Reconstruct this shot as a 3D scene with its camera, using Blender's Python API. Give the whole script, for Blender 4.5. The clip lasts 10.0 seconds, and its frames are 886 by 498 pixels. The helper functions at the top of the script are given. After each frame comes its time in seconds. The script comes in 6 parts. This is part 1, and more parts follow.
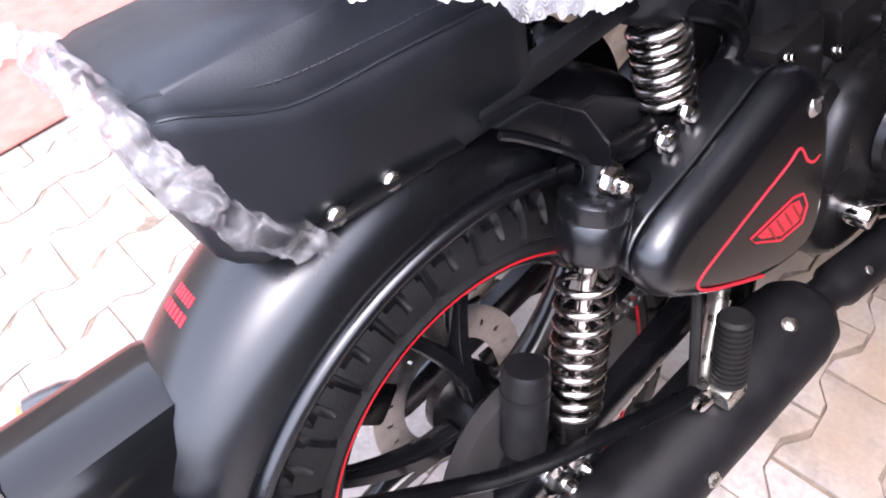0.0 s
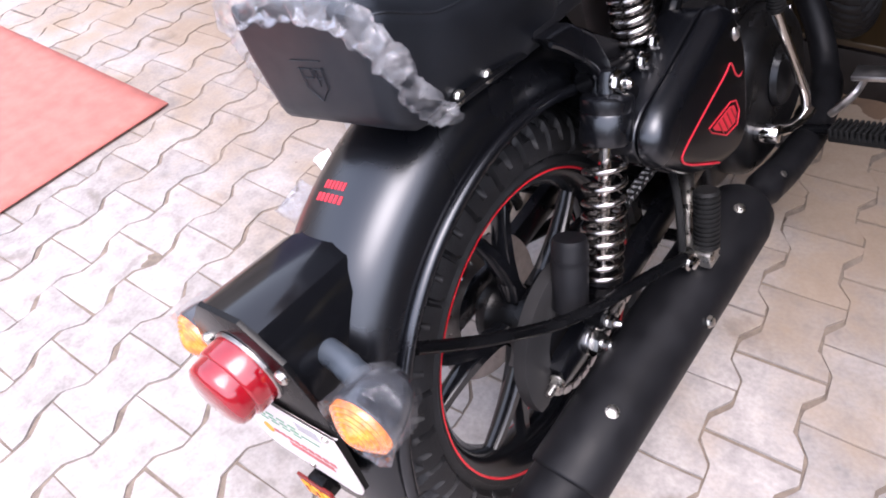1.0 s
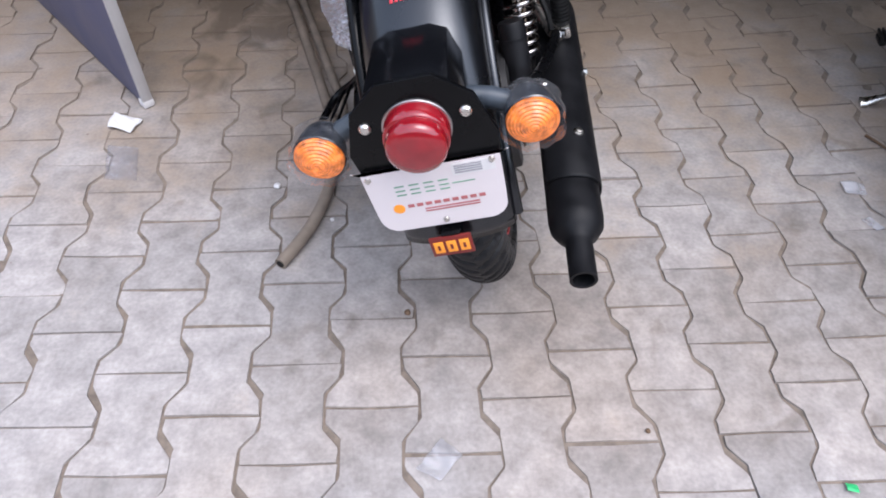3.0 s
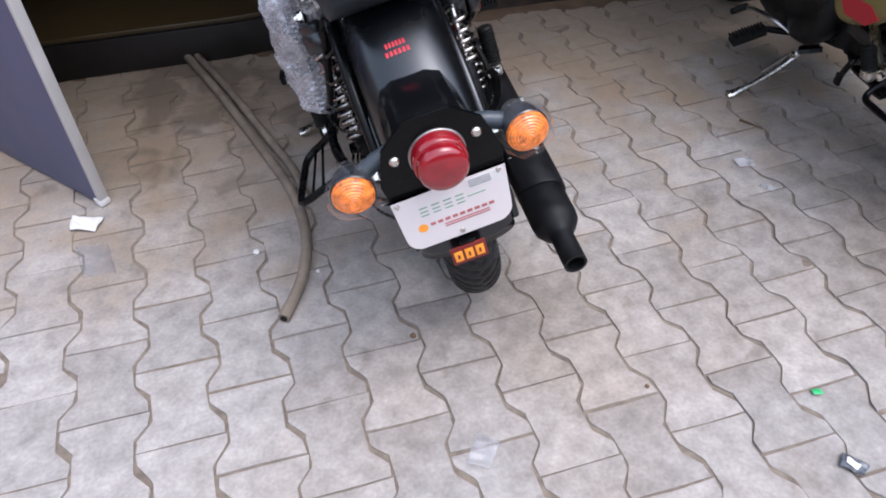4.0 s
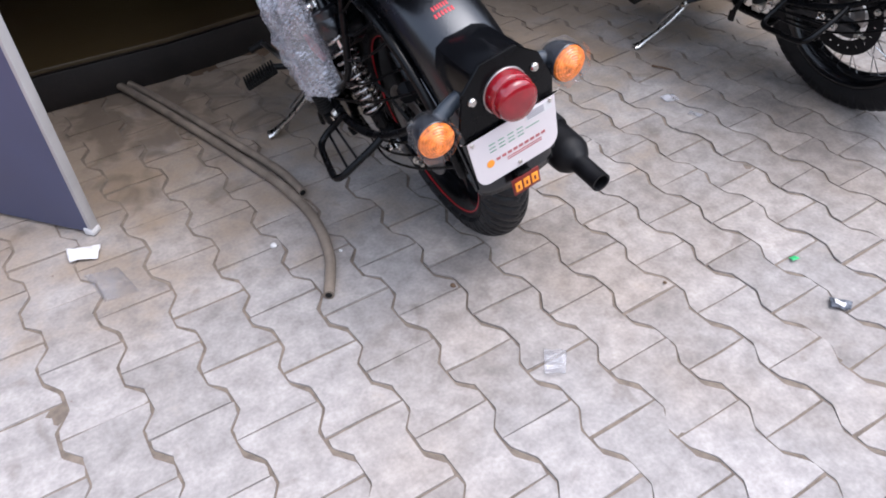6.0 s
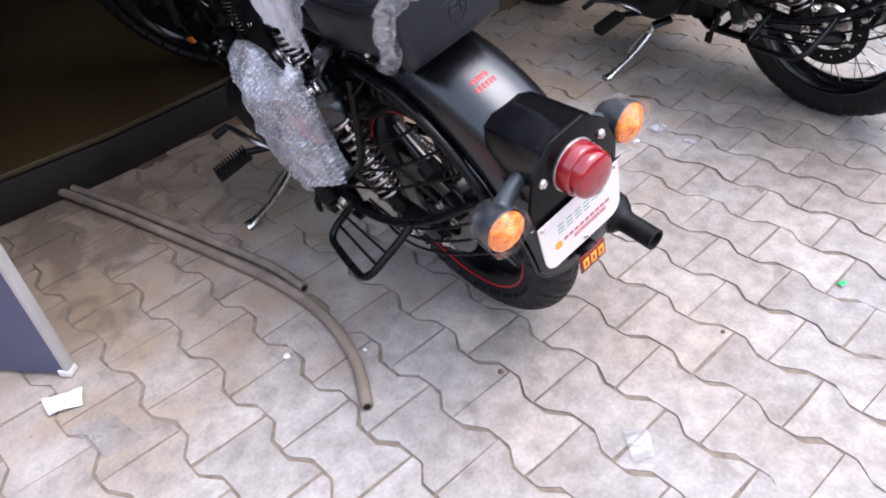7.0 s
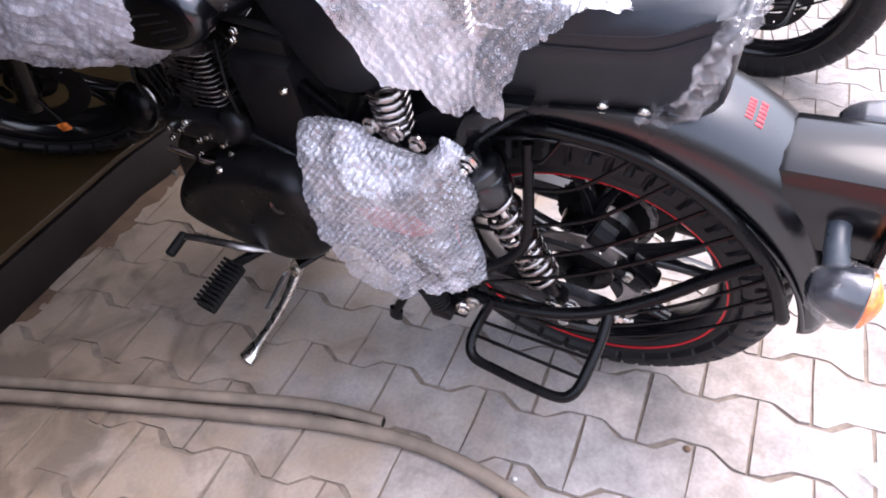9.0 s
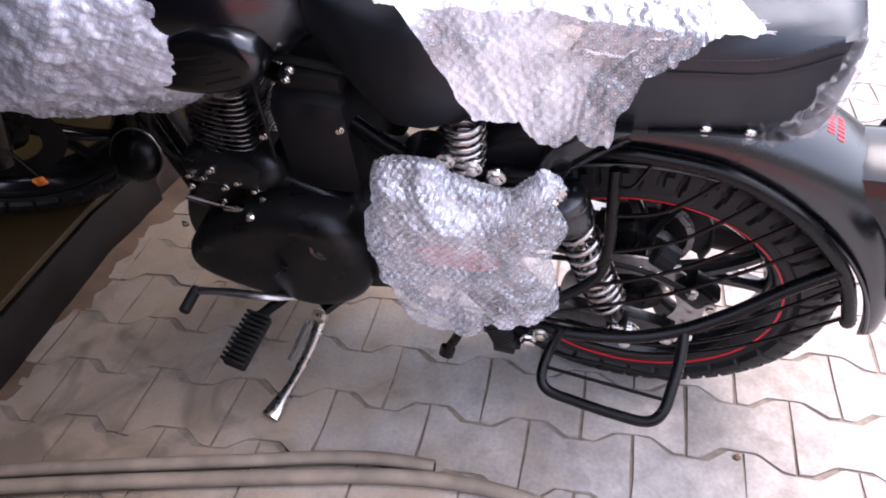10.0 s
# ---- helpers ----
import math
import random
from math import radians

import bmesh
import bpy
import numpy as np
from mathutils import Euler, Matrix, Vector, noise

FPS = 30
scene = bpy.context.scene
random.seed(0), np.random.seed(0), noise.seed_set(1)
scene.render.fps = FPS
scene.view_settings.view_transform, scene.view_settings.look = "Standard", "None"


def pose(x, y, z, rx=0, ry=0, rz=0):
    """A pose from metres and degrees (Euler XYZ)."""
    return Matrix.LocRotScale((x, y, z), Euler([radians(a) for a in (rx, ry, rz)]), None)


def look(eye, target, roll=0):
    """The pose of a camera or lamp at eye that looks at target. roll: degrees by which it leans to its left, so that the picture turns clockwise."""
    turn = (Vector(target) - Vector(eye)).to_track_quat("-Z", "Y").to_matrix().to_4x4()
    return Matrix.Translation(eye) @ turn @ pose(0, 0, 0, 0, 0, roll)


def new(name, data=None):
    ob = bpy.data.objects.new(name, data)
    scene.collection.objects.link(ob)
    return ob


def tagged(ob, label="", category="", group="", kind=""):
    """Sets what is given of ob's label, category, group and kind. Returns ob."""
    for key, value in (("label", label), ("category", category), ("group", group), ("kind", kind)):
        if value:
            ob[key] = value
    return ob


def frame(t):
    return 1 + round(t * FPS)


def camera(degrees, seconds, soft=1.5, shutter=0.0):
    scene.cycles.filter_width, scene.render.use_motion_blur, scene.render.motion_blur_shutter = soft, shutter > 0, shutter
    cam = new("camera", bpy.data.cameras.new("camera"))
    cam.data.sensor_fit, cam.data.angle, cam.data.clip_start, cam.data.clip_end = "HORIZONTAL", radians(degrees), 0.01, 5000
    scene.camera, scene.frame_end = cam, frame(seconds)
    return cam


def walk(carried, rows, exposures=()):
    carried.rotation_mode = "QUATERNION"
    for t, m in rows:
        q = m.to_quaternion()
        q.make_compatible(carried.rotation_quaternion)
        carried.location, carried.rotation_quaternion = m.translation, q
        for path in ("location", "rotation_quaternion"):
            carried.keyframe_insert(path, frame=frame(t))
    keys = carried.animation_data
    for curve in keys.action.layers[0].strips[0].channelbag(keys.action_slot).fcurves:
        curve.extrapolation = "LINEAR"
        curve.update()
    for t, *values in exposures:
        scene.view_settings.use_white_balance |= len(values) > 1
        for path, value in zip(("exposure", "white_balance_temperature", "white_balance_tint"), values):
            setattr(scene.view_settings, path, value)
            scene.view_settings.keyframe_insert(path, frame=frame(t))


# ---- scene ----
cam = camera(63.9, 10.0, soft=1.8)
PATH = [
    (0, (0.254, -0.207, 1.124), (-0.816, 0.458, -0.43), -12.9),
    (0.5, (0.295, -0.374, 1.166), (-0.782, 0.477, -0.289), -11.2),
    (1, (0.328, -0.549, 1.176), (-0.657, 0.445, -0.254), -10.2),
    (1.5, (0.238, -0.698, 1.181), (-0.501, 0.49, -0.247), -8.7),
    (2, (0.097, -0.821, 1.186), (-0.299, 0.508, -0.256), -4.1),
    (2.5, (0.018, -0.98, 1.162), (-0.207, 0.322, -0.339), -3.0),
    (2.7, (-0.025, -1.04, 1.165), (-0.148, 0.258, -0.352), -1.1),
    (3.8, (-0.323, -1.22, 1.232), (-0.084, 0.201, -0.155), -1.8),
    (4, (-0.345, -1.257, 1.241), (-0.021, 0.156, -0.136), -1.8),
    (4.5, (-0.434, -1.39, 1.235), (-0.023, -0.013, -0.155), -4.5),
    (5, (-0.565, -1.442, 1.245), (-0.167, -0.065, -0.15), -3.5),
    (5.2, (-0.611, -1.432, 1.256), (-0.163, -0.063, -0.131), -3.9),
    (6.3, (-0.832, -1.213, 1.221), (-0.033, 0.069, -0.09), -1.5),
    (6.5, (-0.848, -1.136, 1.213), (0.002, 0.136, -0.075), -1.9),
    (7, (-0.873, -0.99, 1.227), (0.039, 0.231, -0.067), -5.3),
    (7.5, (-0.896, -0.85, 1.194), (0.212, 0.208, -0.092), -5.2),
    (8, (-0.977, -0.621, 1.148), (0.204, 0.269, -0.198), -5.5),
    (8.5, (-1.015, -0.375, 1.127), (0.259, 0.431, -0.188), -4.4),
    (9, (-1.013, -0.195, 1.143), (0.32, 0.496, -0.179), -3.1),
    (9.5, (-1.045, -0.043, 1.134), (0.396, 0.399, -0.181), -2.8),
    (10, (-1.069, 0.052, 1.141), (0.405, 0.498, -0.136), -0.8),
]
EXPOSURES = [(0.0, 2.46, 6380, 22), (1.0, 1.82, 6280, 21), (2.0, 1.45, 6080, 17), (2.5, 1.22, 6020, 15), (4.5, 1.09, 6050, 13), (6.5, 1.31, 6080, 14), (7.0, 1.55, 6100, 15), (7.5, 1.63, 6140, 17), (8.0, 1.65, 6180, 18), (8.5, 2.05, 6240, 20), (10.0, 2.19, 6330, 23)]
walk(cam, [(t, look(eye, target, roll)) for t, eye, target, roll in PATH], EXPOSURES)

# ---- daylight: bright overcast sky, the bikes stand under the front of an added, unseen porch roof ----
world = bpy.data.worlds.new("overcast_sky")
scene.world = world
world.use_nodes = True
wn = world.node_tree
sky = wn.nodes.new("ShaderNodeTexSky")
sky.sky_type = "NISHITA"
sky.sun_disc = False
sky.sun_elevation = radians(69)
sky.sun_rotation = radians(129)
sky.air_density = 1.6
sky.dust_density = 3.0
haze = wn.nodes.new("ShaderNodeHueSaturation")
haze.inputs["Saturation"].default_value = 0.5
wn.links.new(sky.outputs[0], haze.inputs["Color"])
wn.links.new(haze.outputs[0], wn.nodes["Background"].inputs[0])
wn.nodes["Background"].inputs[1].default_value = 0.185
sun_data = bpy.data.lights.new("sun", "SUN")
sun_data.energy, sun_data.angle, sun_data.color = 0.45, radians(40), (1.0, 0.96, 0.93)
sun = new("sun", sun_data)
sun.matrix_world = look((2.3, -1.9, 7.8), (0.0, 0.0, 0.0))


# ---- materials ----
def material(name, color, rough=0.5, metal=0.0, vary=0.12, scale=8.0, bump=0.0, bump_scale=200.0, coat=0.0, coat_rough=0.08,
             rough_vary=0.1, random=0.0, tint=None, tint_amount=0.0, tint_scale=3.0, transmission=0.0, alpha=1.0, ior=1.45, speckle=0.0, spec=0.5, spec_tint=(1.0, 1.0, 1.0)):
    m = bpy.data.materials.new(name)
    m.use_nodes = True
    nt = m.node_tree
    b = nt.nodes["Principled BSDF"]
    tc = nt.nodes.new("ShaderNodeTexCoord")
    n1 = nt.nodes.new("ShaderNodeTexNoise")
    n1.inputs["Scale"].default_value, n1.inputs["Detail"].default_value = scale, 8.0
    nt.links.new(tc.outputs["Object"], n1.inputs["Vector"])
    ramp = nt.nodes.new("ShaderNodeMapRange")
    ramp.inputs[1].default_value, ramp.inputs[2].default_value = 0.3, 0.7
    ramp.inputs[3].default_value, ramp.inputs[4].default_value = 1 - vary, 1 + vary
    nt.links.new(n1.outputs["Fac"], ramp.inputs[0])
    mul = nt.nodes.new("ShaderNodeVectorMath")
    mul.operation = "SCALE"
    mul.inputs[0].default_value = color
    out = mul.outputs[0]
    if tint:
        n3 = nt.nodes.new("ShaderNodeTexNoise")
        n3.inputs["Scale"].default_value, n3.inputs["Detail"].default_value = tint_scale, 5.0
        geo = nt.nodes.new("ShaderNodeNewGeometry")
        nt.links.new(geo.outputs["Position"], n3.inputs["Vector"])
        tr = nt.nodes.new("ShaderNodeMapRange")
        tr.inputs[1].default_value, tr.inputs[2].default_value = 0.45, 0.68
        tr.inputs[3].default_value, tr.inputs[4].default_value = 0.0, tint_amount
        nt.links.new(n3.outputs["Fac"], tr.inputs[0])
        mix = nt.nodes.new("ShaderNodeMix")
        mix.data_type = "RGBA"
        mix.inputs[6].default_value, mix.inputs[7].default_value = (*color, 1), (*tint, 1)
        nt.links.new(tr.outputs[0], mix.inputs[0])
        nt.links.new(mix.outputs[2], mul.inputs[0])
    fac = ramp.outputs[0]
    if random:
        info = nt.nodes.new("ShaderNodeObjectInfo")
        island = nt.nodes.new("ShaderNodeNewGeometry")
        add = nt.nodes.new("ShaderNodeMath")
        add.operation = "ADD"
        nt.links.new(info.outputs["Random"], add.inputs[0])
        nt.links.new(island.outputs["Random Per Island"], add.inputs[1])
        fr = nt.nodes.new("ShaderNodeMath")
        fr.operation = "FRACT"
        nt.links.new(add.outputs[0], fr.inputs[0])
        rr = nt.nodes.new("ShaderNodeMapRange")
        rr.inputs[3].default_value, rr.inputs[4].default_value = 1 - random, 1 + random
        nt.links.new(fr.outputs[0], rr.inputs[0])
        m2 = nt.nodes.new("ShaderNodeMath")
        m2.operation = "MULTIPLY"
        nt.links.new(fac, m2.inputs[0])
        nt.links.new(rr.outputs[0], m2.inputs[1])
        fac = m2.outputs[0]
    if speckle:
        n4 = nt.nodes.new("ShaderNodeTexNoise")
        n4.inputs["Scale"].default_value, n4.inputs["Detail"].default_value = 110.0, 4.0
        n5 = nt.nodes.new("ShaderNodeTexNoise")
        n5.inputs["Scale"].default_value, n5.inputs["Detail"].default_value = 22.0, 8.0
        gp = nt.nodes.new("ShaderNodeNewGeometry")
        nt.links.new(gp.outputs["Position"], n4.inputs["Vector"])
        nt.links.new(gp.outputs["Position"], n5.inputs["Vector"])
        for nn, k in ((n4, speckle * 0.5), (n5, speckle * 0.9)):
            sr = nt.nodes.new("ShaderNodeMapRange")
            sr.inputs[1].default_value, sr.inputs[2].default_value = 0.32, 0.68
            sr.inputs[3].default_value, sr.inputs[4].default_value = 1 - k, 1 + k
            nt.links.new(nn.outputs["Fac"], sr.inputs[0])
            mm = nt.nodes.new("ShaderNodeMath")
            mm.operation = "MULTIPLY"
            nt.links.new(fac, mm.inputs[0])
            nt.links.new(sr.outputs[0], mm.inputs[1])
            fac = mm.outputs[0]
    b.inputs["Specular IOR Level"].default_value = spec
    b.inputs["Specular Tint"].default_value = (*spec_tint, 1)
    nt.links.new(fac, mul.inputs[3])
    nt.links.new(out, b.inputs["Base Color"])
    b.inputs["Metallic"].default_value = metal
    b.inputs["IOR"].default_value = ior
    b.inputs["Transmission Weight"].default_value = transmission
    b.inputs["Alpha"].default_value = alpha
    b.inputs["Coat Weight"].default_value = coat
    b.inputs["Coat Roughness"].default_value = coat_rough
    rm = nt.nodes.new("ShaderNodeMapRange")
    rm.inputs[1].default_value, rm.inputs[2].default_value = 0.3, 0.7
    rm.inputs[3].default_value, rm.inputs[4].default_value = max(0.02, rough - rough_vary), min(1, rough + rough_vary)
    nt.links.new(n1.outputs["Fac"], rm.inputs[0])
    nt.links.new(rm.outputs[0], b.inputs["Roughness"])
    if bump:
        n2 = nt.nodes.new("ShaderNodeTexNoise")
        n2.inputs["Scale"].default_value, n2.inputs["Detail"].default_value = bump_scale, 4.0
        nt.links.new(tc.outputs["Object"], n2.inputs["Vector"])
        bp = nt.nodes.new("ShaderNodeBump")
        bp.inputs["Strength"].default_value, bp.inputs["Distance"].default_value = bump, 0.002
        nt.links.new(n2.outputs["Fac"], bp.inputs["Height"])
        nt.links.new(bp.outputs[0], b.inputs["Normal"])
    return m


def film_material(name, color, lo, hi, folds=0.4, fold_scale=18.0, rough=0.12, gloss=1.0, fine_bump=0.4, patch=13.0, cells=0.0, raised=0.45):
    """Clear plastic film: milky where it is creased or doubled, glossy all over; cells: the air cells of bubble wrap,
    glints drawn in white.
    """
    m = bpy.data.materials.new(name)
    m.use_nodes = True
    nt = m.node_tree
    nt.nodes.remove(nt.nodes["Principled BSDF"])
    tc = nt.nodes.new("ShaderNodeTexCoord")

    def node(kind, **values):
        made = nt.nodes.new("ShaderNode" + kind)
        for key, value in values.items():
            made.inputs[key].default_value = value
        return made

    def remap(out, a, b, c, d):
        made = nt.nodes.new("ShaderNodeMapRange")
        for k, value in zip((1, 2, 3, 4), (a, b, c, d)):
            made.inputs[k].default_value = value
        nt.links.new(out, made.inputs[0])
        return made.outputs[0]

    def maths(op, a, b):
        made = nt.nodes.new("ShaderNodeMath")
        made.operation, made.use_clamp = op, True
        for k, value in ((0, a), (1, b)):
            if isinstance(value, float):
                made.inputs[k].default_value = value
            else:
                nt.links.new(value, made.inputs[k])
        return made.outputs[0]

    n = node("TexNoise", Scale=patch, Detail=6.0)
    fine = node("TexNoise", Scale=210.0, Detail=3.0)
    fold = node("TexNoise", Scale=fold_scale, Detail=5.0)
    fold.noise_type = "RIDGED_MULTIFRACTAL"
    for source in (n, fine, fold):
        nt.links.new(tc.outputs["Object"], source.inputs["Vector"])
    bp = node("Bump", Strength=fine_bump, Distance=0.004)
    nt.links.new(fine.outputs["Fac"], bp.inputs["Height"])
    bp2 = node("Bump", Strength=0.6, Distance=0.006)
    nt.links.new(fold.outputs["Fac"], bp2.inputs["Height"])
    nt.links.new(bp.outputs[0], bp2.inputs["Normal"])
    # crease streaks are milkiness with the film's highlights painted in
    amount = maths("ADD", remap(n.outputs["Fac"], 0.40, 0.60, lo, hi), remap(fold.outputs["Fac"], 0.7, 1.4, 0.0, folds))
    if cells:
        uv = nt.nodes.new("ShaderNodeUVMap")
        uv.uv_map = "cells"
        v = node("TexVoronoi", Scale=1.0, Randomness=0.0)
        v.voronoi_dimensions = "2D"
        nt.links.new(uv.outputs[0], v.inputs["Vector"])
        inner = remap(v.outputs["Distance"], 0.28, 0.40, 0.0, 1.0)
        outer = remap(v.outputs["Distance"], 0.40, 0.50, 1.0, 0.0)
        # white rims and centre dots paint the glints of the cells
        rim = maths("MULTIPLY", maths("MULTIPLY", inner, outer), 0.55)
        tip = remap(v.outputs["Distance"], 0.06, 0.26, 1.0, 0.0)
        sep = nt.nodes.new("ShaderNodeSeparateColor")
        nt.links.new(v.outputs["Color"], sep.inputs[0])
        vary = remap(sep.outputs[0], 0.0, 1.0, cells * 0.3, cells)
        amount = maths("ADD", amount, maths("MULTIPLY", maths("ADD", rim, tip), vary))
        dome = maths("POWER", remap(v.outputs["Distance"], 0.0, 0.46, 1.0, 0.0), 0.5)
        bp3 = node("Bump", Strength=raised, Distance=0.0016)
        nt.links.new(maths("MULTIPLY", dome, remap(sep.outputs[1], 0.0, 1.0, 0.5, 1.0)), bp3.inputs["Height"])
        nt.links.new(bp2.outputs[0], bp3.inputs["Normal"])
        bp2 = bp3
    milk, thru = nt.nodes.new("ShaderNodeBsdfDiffuse"), nt.nodes.new("ShaderNodeBsdfTranslucent")
    clear, shine = nt.nodes.new("ShaderNodeBsdfTransparent"), nt.nodes.new("ShaderNodeBsdfGlossy")
    milk.inputs["Color"].default_value = thru.inputs["Color"].default_value = (*color, 1)
    shine.inputs["Color"].default_value = (0.95, 0.96, 1.0, 1)
    shine.inputs["Roughness"].default_value = rough
    for source in (milk, thru, shine):
        nt.links.new(bp2.outputs[0], source.inputs["Normal"])
    body, film, top = [nt.nodes.new("ShaderNodeMixShader") for k in range(3)]
    body.inputs[0].default_value = 0.25
    nt.links.new(milk.outputs[0], body.inputs[1])
    nt.links.new(thru.outputs[0], body.inputs[2])
    nt.links.new(amount, film.inputs[0])
    nt.links.new(clear.outputs[0], film.inputs[1])
    nt.links.new(body.outputs[0], film.inputs[2])
    fres = nt.nodes.new("ShaderNodeFresnel")
    fres.inputs["IOR"].default_value = 1.55
    nt.links.new(bp2.outputs[0], fres.inputs["Normal"])
    nt.links.new(maths("MINIMUM", maths("MULTIPLY", fres.outputs[0], gloss), 0.26), top.inputs[0])
    nt.links.new(film.outputs[0], top.inputs[1])
    nt.links.new(shine.outputs[0], top.inputs[2])
    nt.links.new(top.outputs[0], nt.nodes["Material Output"].inputs[0])
    return m


PAVER = material("paver_concrete", (0.312, 0.287, 0.274), 0.85, vary=0.10, scale=7.0, bump=0.35, bump_scale=150.0, random=0.12,
                 tint=(0.22, 0.165, 0.120), tint_amount=0.55, tint_scale=1.3, speckle=0.21)
def dirt_and_shade(m):
    """Brown earth trodden over the blocks, in patches, most of it near the earth strip at the step, with porch shade
    coloured in.
    """
    nt = m.node_tree
    b = nt.nodes["Principled BSDF"]
    geo = nt.nodes.new("ShaderNodeNewGeometry")
    sep = nt.nodes.new("ShaderNodeSeparateXYZ")
    nt.links.new(geo.outputs["Position"], sep.inputs[0])
    near = nt.nodes.new("ShaderNodeMapRange")
    near.inputs[1].default_value, near.inputs[2].default_value = -0.3, 1.15
    near.inputs[3].default_value, near.inputs[4].default_value = -0.17, 0.33
    nt.links.new(sep.outputs[1], near.inputs[0])
    n = nt.nodes.new("ShaderNodeTexNoise")
    n.inputs["Scale"].default_value, n.inputs["Detail"].default_value, n.inputs["Roughness"].default_value = 5.5, 9.0, 0.65
    nt.links.new(geo.outputs["Position"], n.inputs["Vector"])
    add = nt.nodes.new("ShaderNodeMath")
    nt.links.new(n.outputs["Fac"], add.inputs[0])
    nt.links.new(near.outputs[0], add.inputs[1])
    amount = nt.nodes.new("ShaderNodeMapRange")
    amount.inputs[1].default_value, amount.inputs[2].default_value = 0.46, 0.72
    amount.inputs[3].default_value, amount.inputs[4].default_value = 0.0, 0.72
    nt.links.new(add.outputs[0], amount.inputs[0])
    mix = nt.nodes.new("ShaderNodeMix")
    mix.data_type = "RGBA"
    mix.inputs[7].default_value = (0.255, 0.183, 0.118, 1)
    old = b.inputs["Base Color"].links[0].from_socket
    nt.links.new(amount.outputs[0], mix.inputs[0])
    nt.links.new(old, mix.inputs[6])
    nt.links.new(mix.outputs[2], b.inputs["Base Color"])
    # damp, oily smears with soft ragged outlines
    n2 = nt.nodes.new("ShaderNodeTexNoise")
    n2.inputs["Scale"].default_value, n2.inputs["Detail"].default_value, n2.inputs["Distortion"].default_value = 8.0, 7.0, 0.8
    nt.links.new(geo.outputs["Position"], n2.inputs["Vector"])
    smear = nt.nodes.new("ShaderNodeMapRange")
    smear.inputs[1].default_value, smear.inputs[2].default_value = 0.62, 0.80
    smear.inputs[3].default_value, smear.inputs[4].default_value = 0.0, 0.62
    # smears thicken between board and bike: earth, plus the shade there put into colour
    ranges = []
    for axis, a0, a1 in ((1, 0.25, 1.0), (0, 0.05, -0.55)):
        r = nt.nodes.new("ShaderNodeMapRange")
        r.inputs[1].default_value, r.inputs[2].default_value = a0, a1
        nt.links.new(sep.outputs[axis], r.inputs[0])
        ranges.append(r.outputs[0])
    west = nt.nodes.new("ShaderNodeMapRange")
    west.inputs[1].default_value, west.inputs[2].default_value = -0.98, -0.82
    nt.links.new(sep.outputs[0], west.inputs[0])
    thick = None
    for out in ranges + [west.outputs[0]]:
        made = nt.nodes.new("ShaderNodeMath")
        made.operation = "MULTIPLY"
        made.inputs[0].default_value = 0.30
        if thick is not None:
            nt.links.new(thick, made.inputs[0])
        nt.links.new(out, made.inputs[1])
        thick = made.outputs[0]
    smear_total = nt.nodes.new("ShaderNodeMath")
    nt.links.new(n2.outputs["Fac"], smear_total.inputs[0])
    nt.links.new(thick, smear_total.inputs[1])
    nt.links.new(smear_total.outputs[0], smear.inputs[0])
    mix2 = nt.nodes.new("ShaderNodeMix")
    mix2.data_type = "RGBA"
    mix2.inputs[7].default_value = (0.098, 0.072, 0.052, 1)
    nt.links.new(smear.outputs[0], mix2.inputs[0])
    nt.links.new(mix.outputs[2], mix2.inputs[6])
    nt.links.new(mix2.outputs[2], b.inputs["Base Color"])


dirt_and_shade(PAVER)
JOINT = material("joint_sand", (0.175, 0.140, 0.112), 0.95, vary=0.3, scale=40.0, bump=0.6, bump_scale=300.0)
STEP = material("speckled_stone_riser", (0.034, 0.020, 0.015), 0.6, vary=0.45, scale=26.0, bump=0.5, bump_scale=90.0, tint=(0.017, 0.012, 0.010), tint_amount=0.9, tint_scale=14.0, speckle=0.35)
STEPTOP = material("olive_brown_floor_tile", (0.050, 0.033, 0.013), 0.42, vary=0.2, scale=3.0, tint=(0.036, 0.018, 0.009), tint_amount=0.8, tint_scale=1.2)
# near-black, so that the added porch walls draw as a dark interior
WALL = material("near_black_wall", (0.005, 0.004, 0.003), 0.7, vary=0.2, scale=3.0, bump=0.2)
ROOF = material("roof_underside", (0.42, 0.38, 0.34), 0.8, vary=0.12, tint=(0.25, 0.21, 0.17), tint_amount=0.5, tint_scale=1.0)
SATIN = material("satin_black_paint", (0.0024, 0.0026, 0.0036), 0.26, vary=0.2, scale=5.0, coat=0.2, coat_rough=0.24, rough_vary=0.05, bump=0.03, bump_scale=500.0, spec=0.8, spec_tint=(0.88, 0.93, 1.0))
GLOSS = material("gloss_black_paint", (0.0045, 0.0048, 0.006), 0.16, vary=0.1, rough_vary=0.04, coat=0.0, spec=0.6)
MATT = material("matt_black_metal", (0.0055, 0.0056, 0.0068), 0.50, vary=0.25, scale=30.0, bump=0.15, bump_scale=600.0, spec=0.26)
BLACK = material("black_steel", (0.0024, 0.0025, 0.0030), 0.28, vary=0.2, scale=20.0, spec=0.22)
ENGINE = material("black_engine_casing", (0.006, 0.0058, 0.006), 0.34, vary=0.2, scale=20.0, bump=0.12, bump_scale=400.0, spec=0.36, spec_tint=(0.85, 0.91, 1.0))
RUBBER = material("tyre_rubber", (0.0085, 0.0085, 0.0095), 0.55, vary=0.25, scale=25.0, bump=0.25, bump_scale=250.0, tint=(0.020, 0.019, 0.019), tint_amount=0.25, tint_scale=6.0, spec=0.35)
